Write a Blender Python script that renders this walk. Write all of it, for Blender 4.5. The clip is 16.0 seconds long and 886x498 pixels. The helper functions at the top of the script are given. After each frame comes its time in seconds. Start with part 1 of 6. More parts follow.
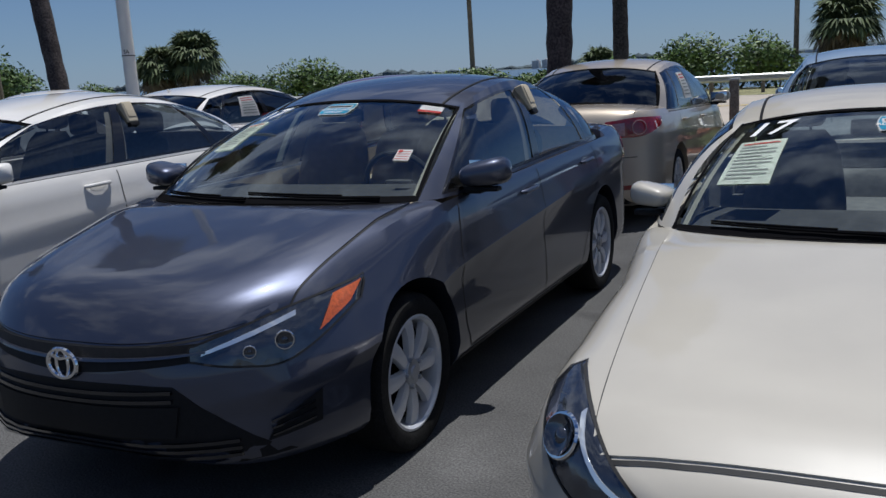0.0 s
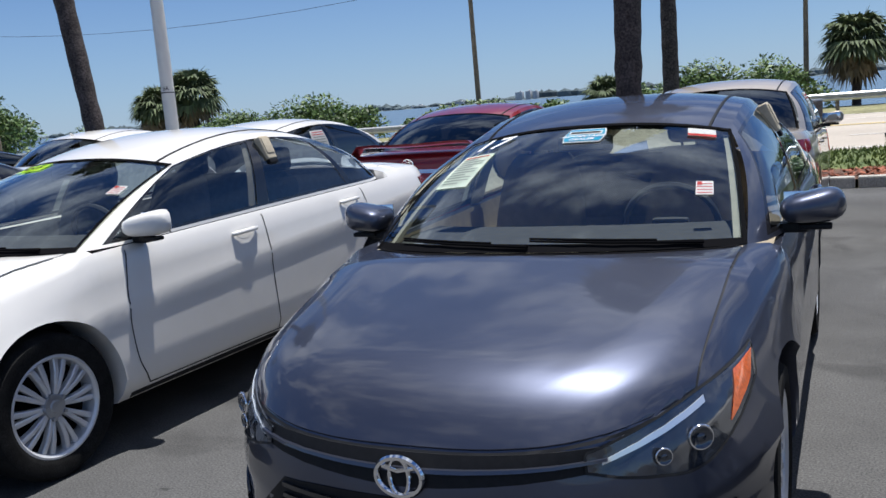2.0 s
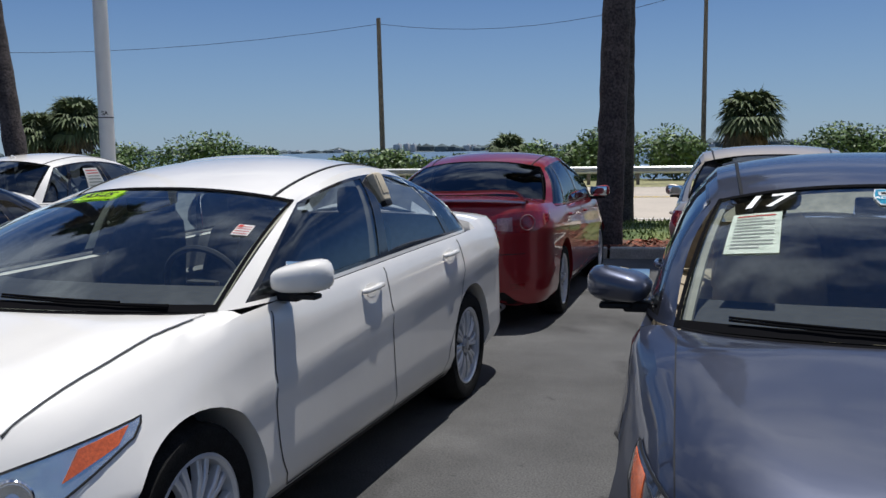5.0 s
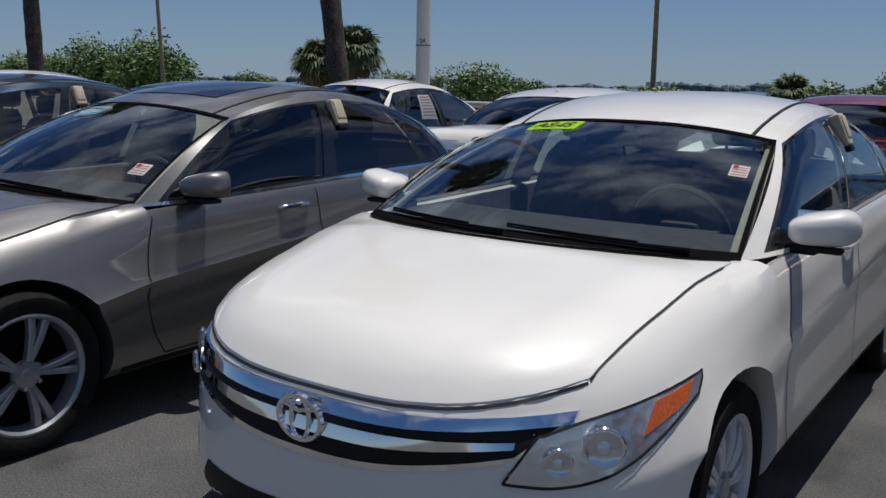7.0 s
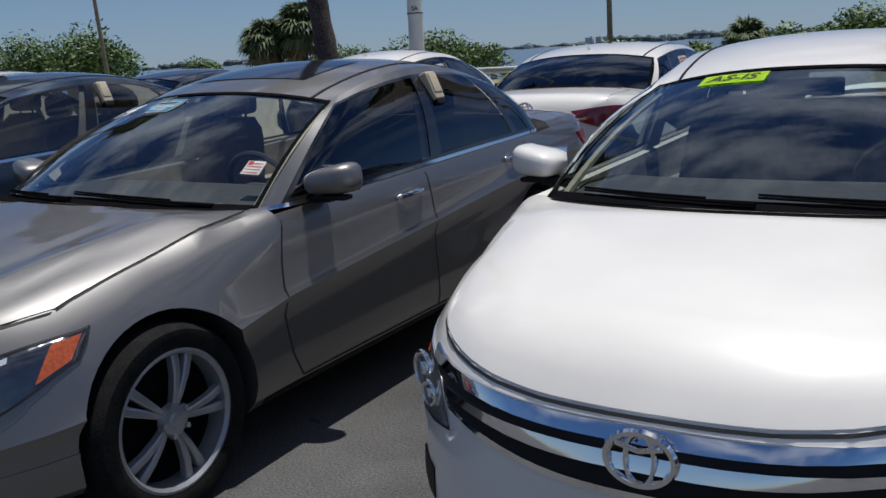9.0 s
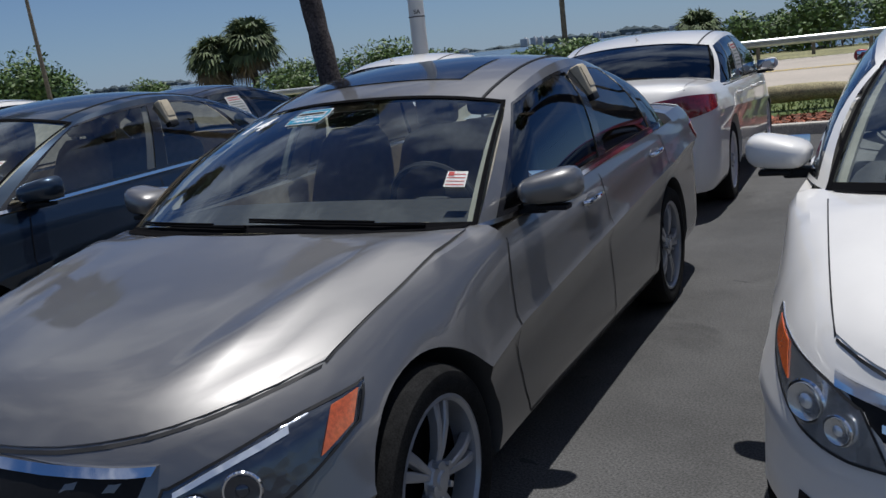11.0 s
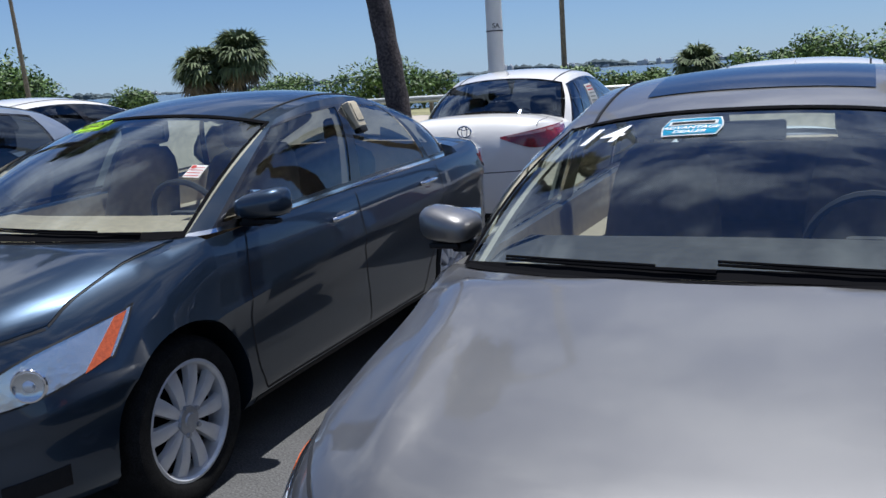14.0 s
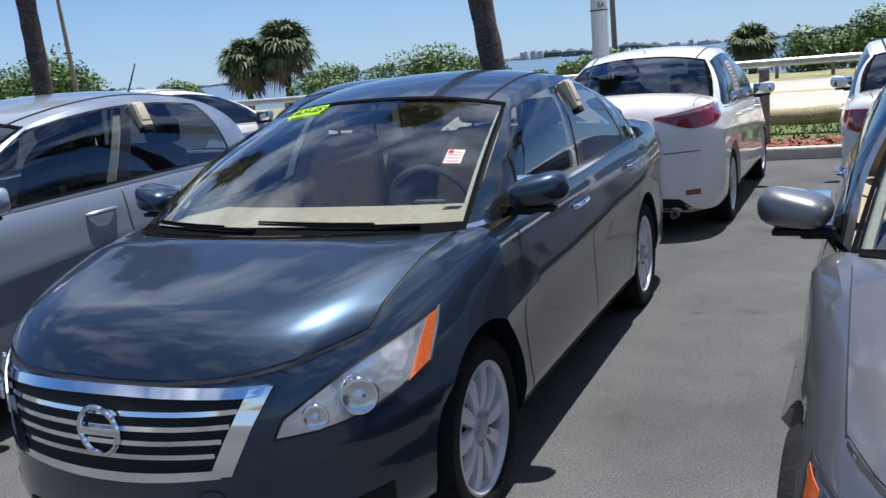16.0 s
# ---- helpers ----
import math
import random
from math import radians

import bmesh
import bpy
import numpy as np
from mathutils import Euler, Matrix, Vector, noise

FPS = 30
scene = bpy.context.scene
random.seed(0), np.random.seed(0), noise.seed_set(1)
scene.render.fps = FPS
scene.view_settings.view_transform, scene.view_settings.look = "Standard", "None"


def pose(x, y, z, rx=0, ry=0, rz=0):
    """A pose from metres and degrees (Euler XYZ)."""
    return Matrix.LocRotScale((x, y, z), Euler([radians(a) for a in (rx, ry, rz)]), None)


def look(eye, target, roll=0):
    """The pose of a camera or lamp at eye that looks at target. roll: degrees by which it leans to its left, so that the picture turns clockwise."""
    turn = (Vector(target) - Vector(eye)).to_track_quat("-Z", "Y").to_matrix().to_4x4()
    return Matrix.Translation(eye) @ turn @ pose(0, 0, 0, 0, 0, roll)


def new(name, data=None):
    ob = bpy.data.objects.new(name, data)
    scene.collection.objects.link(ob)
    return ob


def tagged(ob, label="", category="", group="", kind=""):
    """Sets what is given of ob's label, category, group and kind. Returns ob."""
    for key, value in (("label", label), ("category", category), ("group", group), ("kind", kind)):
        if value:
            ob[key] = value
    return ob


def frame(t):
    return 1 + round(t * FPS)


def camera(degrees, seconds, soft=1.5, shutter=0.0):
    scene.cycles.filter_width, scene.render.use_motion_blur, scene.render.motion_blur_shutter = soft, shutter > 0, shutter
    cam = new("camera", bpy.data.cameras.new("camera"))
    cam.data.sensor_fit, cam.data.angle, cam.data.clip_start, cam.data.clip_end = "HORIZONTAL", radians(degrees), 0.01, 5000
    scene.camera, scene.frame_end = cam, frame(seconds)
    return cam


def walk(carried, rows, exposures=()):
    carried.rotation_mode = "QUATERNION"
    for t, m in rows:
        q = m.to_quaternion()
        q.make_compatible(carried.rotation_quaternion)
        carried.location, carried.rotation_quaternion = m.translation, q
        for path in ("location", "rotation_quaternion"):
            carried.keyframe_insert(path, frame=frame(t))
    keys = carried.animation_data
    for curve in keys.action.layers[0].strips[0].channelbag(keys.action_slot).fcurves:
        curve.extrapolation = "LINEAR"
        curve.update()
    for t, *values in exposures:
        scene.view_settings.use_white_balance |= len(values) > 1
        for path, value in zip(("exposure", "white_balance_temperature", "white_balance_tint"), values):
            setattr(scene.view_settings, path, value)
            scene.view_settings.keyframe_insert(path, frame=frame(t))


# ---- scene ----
cam = camera(52.3, 16.0)
PATH = [
    (0, (0.353, 0.714, 1.467), (-0.782, 2.316, 1.084), -3.3),
    (0.5, (-0.007, 0.63, 1.488), (-1.156, 2.219, 1.095), -3.4),
    (1, (-0.421, 0.69, 1.461), (-1.592, 2.259, 1.056), -4.1),
    (1.5, (-0.768, 0.727, 1.484), (-1.954, 2.289, 1.092), -4.8),
    (2, (-1.044, 0.658, 1.492), (-2.16, 2.288, 1.178), -4.7),
    (2.5, (-1.346, 0.592, 1.504), (-2.385, 2.269, 1.174), -2.8),
    (3, (-1.612, 0.667, 1.492), (-2.629, 2.356, 1.159), -2.3),
    (3.2, (-1.755, 0.69, 1.486), (-2.754, 2.392, 1.16), -2.2),
    (5.3, (-2.881, 0.701, 1.501), (-3.751, 2.49, 1.292), -0.8),
    (5.5, (-2.987, 0.682, 1.495), (-3.909, 2.444, 1.279), -1.0),
    (6, (-3.23, 0.574, 1.501), (-4.212, 2.303, 1.284), -1.3),
    (6.5, (-3.457, 0.422, 1.514), (-4.689, 1.973, 1.234), 1.6),
    (7, (-3.641, 0.397, 1.486), (-4.939, 1.876, 1.127), 1.2),
    (7.5, (-3.933, 0.407, 1.462), (-5.215, 1.891, 1.072), 1.0),
    (8, (-4.165, 0.377, 1.463), (-5.432, 1.872, 1.063), -0.1),
    (8.2, (-4.252, 0.327, 1.468), (-5.51, 1.829, 1.065), -0.8),
    (10.3, (-5.273, 0.051, 1.495), (-6.424, 1.625, 1.051), -6.1),
    (10.5, (-5.393, -0.005, 1.511), (-6.535, 1.584, 1.095), -6.1),
    (11, (-5.669, -0.011, 1.499), (-6.794, 1.589, 1.081), -6.4),
    (11.5, (-6.058, 0.055, 1.515), (-7.209, 1.666, 1.232), -5.7),
    (12, (-6.338, 0.017, 1.501), (-7.473, 1.638, 1.21), -4.2),
    (12.5, (-6.647, -0.093, 1.528), (-7.739, 1.555, 1.223), -3.2),
    (13, (-6.893, -0.107, 1.507), (-7.958, 1.554, 1.183), -2.9),
    (13.5, (-7.211, -0.073, 1.499), (-8.276, 1.58, 1.135), -3.3),
    (14, (-7.372, -0.086, 1.515), (-8.428, 1.571, 1.14), -3.6),
    (14.5, (-7.584, -0.178, 1.532), (-8.616, 1.492, 1.151), -3.8),
    (15, (-7.788, -0.268, 1.53), (-8.793, 1.417, 1.138), -3.7),
    (15.5, (-8.031, -0.334, 1.518), (-9.053, 1.336, 1.113), -4.1),
    (16, (-8.339, -0.35, 1.534), (-9.453, 1.263, 1.138), -4.9),
]
EXPOSURES = [(0, -0.3, 6100, 10), (0.5, 0.02, 6100, 10), (1.5, 0.4, 6200, 10), (3.2, 0.3, 6200, 10), (5.5, -0.25, 6300, 10), (6, -0.5, 6300, 10), (7, -0.35, 6400, 10), (8.2, -0.28, 6400, 10), (10.5, -0.15, 6200, 10), (11, -0.25, 6200, 10), (12, 0.1, 6000, 10), (14.5, 0.4, 6000, 10), (16, 0.65, 6100, 10)]
walk(cam, [(t, look(eye, target, roll)) for t, eye, target, roll in PATH], EXPOSURES)

# ---- world and sun ----
SUN_AZ, SUN_EL = 80.0, 80.0      # degrees: azimuth counter-clockwise from +x, elevation
ENV = 12.0                        # the kerb, the road and the shore run at this angle
world = bpy.data.worlds.new("sky")
scene.world = world
world.use_nodes = True
wn, wl = world.node_tree.nodes, world.node_tree.links
bg = wn["Background"]
sky = wn.new("ShaderNodeTexSky")
sky.sky_type, sky.sun_disc = "NISHITA", False
sky.sun_elevation, sky.sun_rotation = radians(SUN_EL), radians(90 - SUN_AZ)
sky.altitude, sky.air_density, sky.dust_density, sky.ozone_density = 1800, 1.0, 0.0, 5.0
tc = wn.new("ShaderNodeTexCoord")
sep = wn.new("ShaderNodeSeparateXYZ")
wl.new(tc.outputs["Generated"], sep.inputs[0])
mp = wn.new("ShaderNodeMapping")
mp.inputs["Scale"].default_value = (1.6, 2.6, 5.0)
wl.new(tc.outputs["Generated"], mp.inputs[0])
cn = wn.new("ShaderNodeTexNoise")
cn.inputs["Scale"].default_value, cn.inputs["Detail"].default_value, cn.inputs["Roughness"].default_value = 1.7, 8.0, 0.62
wl.new(mp.outputs[0], cn.inputs["Vector"])
cr = wn.new("ShaderNodeMapRange")
cr.inputs["From Min"].default_value, cr.inputs["From Max"].default_value = 0.47, 0.69
wl.new(cn.outputs["Fac"], cr.inputs["Value"])
er = wn.new("ShaderNodeMapRange")
er.inputs["From Min"].default_value, er.inputs["From Max"].default_value, er.inputs["To Max"].default_value = 0.22, 0.5, 0.75
wl.new(sep.outputs["Z"], er.inputs["Value"])
mu = wn.new("ShaderNodeMath")
mu.operation = "MULTIPLY"
wl.new(cr.outputs[0], mu.inputs[0])
wl.new(er.outputs[0], mu.inputs[1])
mx = wn.new("ShaderNodeMix")
mx.data_type = "RGBA"
mx.inputs["B"].default_value = (13.5, 13.7, 14.1, 1)
wl.new(mu.outputs[0], mx.inputs["Factor"])
hs = wn.new("ShaderNodeHueSaturation")
hs.inputs["Saturation"].default_value = 1.1
wl.new(sky.outputs[0], hs.inputs["Color"])
wb = wn.new("ShaderNodeMix")
wb.data_type, wb.blend_type = "RGBA", "MULTIPLY"
wb.inputs["Factor"].default_value = 1.0
wb.inputs["B"].default_value = (0.93, 0.97, 1.1, 1)
wl.new(hs.outputs[0], wb.inputs["A"])
hz = wn.new("ShaderNodeMix")
hz.data_type = "RGBA"
hz.inputs["B"].default_value = (3.7, 5.3, 7.3, 1)
hf = wn.new("ShaderNodeMapRange")
hf.inputs["From Min"].default_value, hf.inputs["From Max"].default_value = 0.0, 0.22
hf.inputs["To Min"].default_value, hf.inputs["To Max"].default_value = 0.7, 0.0
wl.new(sep.outputs["Z"], hf.inputs["Value"])
wl.new(hf.outputs[0], hz.inputs["Factor"])
wl.new(wb.outputs["Result"], hz.inputs["A"])
wl.new(hz.outputs["Result"], mx.inputs["A"])
wl.new(mx.outputs["Result"], bg.inputs["Color"])
bg.inputs["Strength"].default_value = 0.066

sun = new("sun", bpy.data.lights.new("sun", "SUN"))
sun.data.energy, sun.data.angle, sun.data.color = 4.8, radians(0.53), (1.0, 0.96, 0.9)
az, el = radians(SUN_AZ), radians(SUN_EL)
sun.matrix_world = look((0, 0, 30), Vector((0, 0, 30)) - Vector((math.cos(az) * math.cos(el), math.sin(az) * math.cos(el), math.sin(el))))


# ---- materials ----
def mat(name, colour, rough=0.5, metal=0.0, coat=0.0, noise_scale=0.0, vary=0.15, bump=0.0, fine=0.0, spec=0.5, rnd=0.0, colour2=None, lo=0.35, hi=0.7):
    m = bpy.data.materials.new(name)
    m.use_nodes = True
    n, l = m.node_tree.nodes, m.node_tree.links
    p = n["Principled BSDF"]
    c = (*colour, 1)
    p.inputs["Base Color"].default_value = c
    p.inputs["Roughness"].default_value, p.inputs["Metallic"].default_value = rough, metal
    p.inputs["Coat Weight"].default_value, p.inputs["Coat Roughness"].default_value = coat, 0.03
    p.inputs["Specular IOR Level"].default_value = spec
    if noise_scale:
        g = n.new("ShaderNodeNewGeometry")
        a = n.new("ShaderNodeTexNoise")
        a.inputs["Scale"].default_value, a.inputs["Detail"].default_value, a.inputs["Roughness"].default_value = noise_scale, 6, 0.65
        l.new(g.outputs["Position"], a.inputs["Vector"])
        r = n.new("ShaderNodeMapRange")
        r.inputs["From Min"].default_value, r.inputs["From Max"].default_value = lo, hi
        l.new(a.outputs["Fac"], r.inputs["Value"])
        x = n.new("ShaderNodeMix")
        x.data_type = "RGBA"
        x.inputs["A"].default_value = (*[v * (1 - vary) for v in colour], 1)
        x.inputs["B"].default_value = (*(colour2 or [min(1, v * (1 + vary)) for v in colour]), 1)
        l.new(r.outputs[0], x.inputs["Factor"])
        out = x.outputs["Result"]
        if fine:
            b = n.new("ShaderNodeTexNoise")
            b.inputs["Scale"].default_value, b.inputs["Detail"].default_value = fine, 3
            l.new(g.outputs["Position"], b.inputs["Vector"])
            r2 = n.new("ShaderNodeMapRange")
            r2.inputs["To Min"].default_value, r2.inputs["To Max"].default_value = 1 - vary * 1.6, 1 + vary * 1.6
            r2.inputs["From Min"].default_value, r2.inputs["From Max"].default_value = 0.3, 0.7
            l.new(b.outputs["Fac"], r2.inputs["Value"])
            y = n.new("ShaderNodeMix")
            y.data_type, y.blend_type = "RGBA", "MULTIPLY"
            y.inputs["Factor"].default_value = 1.0
            l.new(out, y.inputs["A"])
            l.new(r2.outputs[0], y.inputs["B"])
            out = y.outputs["Result"]
        if rnd:
            o = n.new("ShaderNodeNewGeometry")
            r3 = n.new("ShaderNodeMapRange")
            r3.inputs["To Min"].default_value, r3.inputs["To Max"].default_value = 1 - rnd, 1 + rnd
            l.new(o.outputs["Random Per Island"], r3.inputs["Value"])
            y = n.new("ShaderNodeMix")
            y.data_type, y.blend_type = "RGBA", "MULTIPLY"
            y.inputs["Factor"].default_value = 1.0
            l.new(out, y.inputs["A"])
            l.new(r3.outputs[0], y.inputs["B"])
            out = y.outputs["Result"]
        l.new(out, p.inputs["Base Color"])
        if bump:
            bn = n.new("ShaderNodeBump")
            bn.inputs["Strength"].default_value, bn.inputs["Distance"].default_value = bump, 0.01
            l.new((b if fine else a).outputs["Fac"], bn.inputs["Height"])
            l.new(bn.outputs[0], p.inputs["Normal"])
    return m


def paint(name, colour, metal=0.0, rough=0.35):
    """Clear-coated car paint with a fine metallic flake and thin dust."""
    m = mat(name, colour, rough, metal, 1.0, 1.7, 0.035)
    n, l = m.node_tree.nodes, m.node_tree.links
    p = n["Principled BSDF"]
    p.inputs["Coat Roughness"].default_value = 0.035
    d = n.new("ShaderNodeTexNoise")
    d.inputs["Scale"].default_value, d.inputs["Detail"].default_value = 3.0, 8
    r = n.new("ShaderNodeMapRange")
    r.inputs["To Min"].default_value, r.inputs["To Max"].default_value = rough * 0.85, rough * 1.2
    l.new(d.outputs["Fac"], r.inputs["Value"])
    l.new(r.outputs[0], p.inputs["Roughness"])
    return m


def glass(name, tint, reflect=1.0):
    """A thin pane: tinted see-through with a mirror gloss that grows towards the edge."""
    m = bpy.data.materials.new(name)
    m.use_nodes = True
    n, l = m.node_tree.nodes, m.node_tree.links
    n.remove(n["Principled BSDF"])
    t = n.new("ShaderNodeBsdfTransparent")
    t.inputs[0].default_value = (*tint, 1)
    g = n.new("ShaderNodeBsdfGlossy")
    g.inputs["Color"].default_value = (0.80, 0.90, 1.0, 1)
    g.inputs["Roughness"].default_value = 0.015
    f = n.new("ShaderNodeFresnel")
    f.inputs["IOR"].default_value = 1.75
    k = n.new("ShaderNodeMath")
    k.operation = "MULTIPLY"
    k.inputs[1].default_value = reflect
    l.new(f.outputs[0], k.inputs[0])
    s = n.new("ShaderNodeMixShader")
    l.new(k.outputs[0], s.inputs[0])
    l.new(t.outputs[0], s.inputs[1])
    l.new(g.outputs[0], s.inputs[2])
    l.new(s.outputs[0], n["Material Output"].inputs[0])
    return m


M = dict(
    gap=mat("gap", (0.012, 0.012, 0.013), 0.7),
    black=mat("black plastic", (0.011, 0.011, 0.012), 0.55, noise_scale=60, vary=0.2, spec=0.2),
    frit=mat("black glass border", (0.008, 0.008, 0.009), 0.9, spec=0.0),
    gloss=mat("gloss black", (0.012, 0.012, 0.014), 0.12, coat=0.6),
    rubber=mat("tyre rubber", (0.012, 0.012, 0.012), 0.9, noise_scale=14, vary=0.35, fine=200, spec=0.15),
    alloy=mat("alloy", (0.66, 0.67, 0.69), 0.3, 0.35, noise_scale=8, vary=0.08),
    alloy_dark=mat("machined alloy", (0.36, 0.37, 0.39), 0.3, 0.5, noise_scale=8, vary=0.1),
    chrome=mat("chrome", (0.85, 0.86, 0.88), 0.07, 1.0),
    lamp=mat("lamp reflector", (0.66, 0.69, 0.71), 0.22, 0.8, coat=1.0, noise_scale=9, vary=0.12),
    lamp_dark=mat("dark lamp housing", (0.07, 0.08, 0.1), 0.12, 0.7, coat=1.0, noise_scale=9, vary=0.25),
    lens=mat("lamp lens", (0.75, 0.8, 0.85), 0.05, 0.6, coat=1.0),
    amber=mat("amber reflector", (0.62, 0.12, 0.025), 0.2, coat=1.0, noise_scale=90, vary=0.25),
    red=mat("red lamp", (0.22, 0.006, 0.01), 0.15, coat=1.0, noise_scale=50, vary=0.35),
    red_clear=mat("clear lamp band", (0.4, 0.2, 0.2), 0.15, 0.3, coat=1.0, noise_scale=60, vary=0.3),
    beige=mat("beige cloth", (0.33, 0.28, 0.21), 0.8, noise_scale=25, vary=0.15),
    lining=mat("pale grey lining", (0.34, 0.325, 0.275), 0.85, noise_scale=30, vary=0.08),
    grey_cloth=mat("grey cloth", (0.17, 0.17, 0.17), 0.85, noise_scale=25, vary=0.2),
    dark_cloth=mat("dark cloth", (0.05, 0.05, 0.052), 0.85, noise_scale=25, vary=0.2),
    white=mat("white vinyl", (0.82, 0.82, 0.8), 0.5),
    paper=mat("window paper", (0.72, 0.8, 0.7), 0.7, noise_scale=20, vary=0.05),
    ink=mat("print grey", (0.35, 0.38, 0.36), 0.7),
    red_print=mat("print red", (0.6, 0.05, 0.04), 0.6),
    lime=mat("lime vinyl", (0.55, 0.85, 0.02), 0.5),
    blue_print=mat("print blue", (0.02, 0.40, 0.62), 0.4),
    tan=mat("tan plastic", (0.5, 0.43, 0.31), 0.6, noise_scale=40, vary=0.12),
    glass=glass("clear car glass", (0.66, 0.74, 0.72), 1.25),
    tint=glass("tinted car glass", (0.34, 0.37, 0.39), 1.2),
    dark_glass=glass("dark car glass", (0.05, 0.05, 0.055)),
    plate=mat("plate", (0.7, 0.72, 0.75), 0.4),
)


def facets(m, scale, strength):
    """Pressed facets of a lamp's reflector."""
    n, l = m.node_tree.nodes, m.node_tree.links
    g = n.new("ShaderNodeNewGeometry")
    v = n.new("ShaderNodeTexVoronoi")
    v.inputs["Scale"].default_value = scale
    b = n.new("ShaderNodeBump")
    b.inputs["Strength"].default_value, b.inputs["Distance"].default_value = strength, 0.02
    l.new(g.outputs["Position"], v.inputs["Vector"])
    l.new(v.outputs["Distance"], b.inputs["Height"])
    l.new(b.outputs[0], n["Principled BSDF"].inputs["Normal"])


facets(M["lamp"], 30, 0.06)
facets(M["lamp_dark"], 30, 0.08)


# ---- mesh helpers ----
def obj(name, bm, material, parent=None, label="", smooth=True, angle=35):
    me = bpy.data.meshes.new(name)
    bm.normal_update()
    bm.to_mesh(me)
    bm.free()
    for m in (material if isinstance(material, (list, tuple)) else [material]):
        me.materials.append(m)
    if smooth:
        me.shade_smooth()
        me.set_sharp_from_angle(angle=radians(angle))
    ob = new(name, me)
    if parent:
        ob.parent = parent
    if label:
        ob["label"] = label
    return ob


part = obj


def grid(bm, pts, closed_u=False, mi=0):
    """Faces over a table of points [row][column]."""
    vs = [[bm.verts.new(p) for p in row] for row in pts]
    for i in range(len(vs) - 1 + closed_u):
        a, b = vs[i], vs[(i + 1) % len(vs)]
        for j in range(len(a) - 1):
            f = bm.faces.new((a[j], a[j + 1], b[j + 1], b[j]))
            f.material_index = mi
    return vs


def box(bm, c, s, bevel=0.0, m=None, seg=2):
    r = bmesh.ops.create_cube(bm, size=1.0, matrix=(m or Matrix()) @ Matrix.Translation(c) @ Matrix.Diagonal((*s, 1)))
    if bevel:
        es = list({e for v in r["verts"] for e in v.link_edges})
        bmesh.ops.bevel(bm, geom=es, offset=bevel, segments=seg, profile=0.6, affect="EDGES")


def tube(bm, path, radii, n=8, cap=True):
    rings = []
    for i, (p, r) in enumerate(zip(path, radii)):
        p = Vector(p)
        d = (Vector(path[min(i + 1, len(path) - 1)]) - Vector(path[max(i - 1, 0)])).normalized()
        q = d.to_track_quat("Z", "Y")
        rings.append([bm.verts.new(p + q @ Vector((r * math.cos(a), r * math.sin(a), 0))) for a in [2 * math.pi * k / n for k in range(n)]])
    for a, b in zip(rings, rings[1:]):
        for k in range(n):
            bm.faces.new((a[k], a[(k + 1) % n], b[(k + 1) % n], b[k]))
    if cap:
        bm.faces.new(rings[0][::-1])
        bm.faces.new(rings[-1])


def lathe(bm, prof, n=40, axis="x"):
    """Turns (radius, height) pairs round the x axis."""
    rows = [[Vector((h, r * math.cos(2 * math.pi * k / n), r * math.sin(2 * math.pi * k / n))) for r, h in prof] for k in range(n)]
    grid(bm, rows, closed_u=True)


def interp(x, table):
    if x <= table[0][0]:
        return table[0][1]
    for (a, va), (b, vb) in zip(table, table[1:]):
        if x <= b:
            return va + (vb - va) * (x - a) / (b - a)
    return table[-1][1]


def smooth_curve(pts, n):
    """n points along a smooth line through pts."""
    pts = [Vector(p) for p in pts]
    if len(pts) == 2:
        return [pts[0].lerp(pts[1], i / (n - 1)) for i in range(n)]
    out = []
    for i in range(n):
        s = i / (n - 1) * (len(pts) - 1)
        k = min(int(s), len(pts) - 2)
        f = s - k
        p0, p1, p2, p3 = pts[max(k - 1, 0)], pts[k], pts[k + 1], pts[min(k + 2, len(pts) - 1)]
        out.append(0.5 * (2 * p1 + (p2 - p0) * f + (2 * p0 - 5 * p1 + 4 * p2 - p3) * f * f + (3 * p1 - p0 - 3 * p2 + p3) * f ** 3))
    return out


def text_points(words, size):
    """A flat mesh of words in the built-in font: vertices and faces, centred."""
    cu = bpy.data.curves.new("words", "FONT")
    cu.body, cu.size, cu.align_x, cu.align_y, cu.resolution_u = words, size, "CENTER", "CENTER", 3
    cu.offset = size * 0.014
    ob = bpy.data.objects.new("words", cu)
    scene.collection.objects.link(ob)
    me = bpy.data.meshes.new_from_object(ob.evaluated_get(bpy.context.evaluated_depsgraph_get()))
    verts, faces = [v.co.copy() for v in me.vertices], [tuple(p.vertices) for p in me.polygons]
    bpy.data.objects.remove(ob)
    bpy.data.meshes.remove(me)
    return verts, faces


# ---- cars ----
# A car's own frame: the origin on the ground under the middle of the front axle, the nose towards -y, its left side at +x.
from mathutils.bvhtree import BVHTree


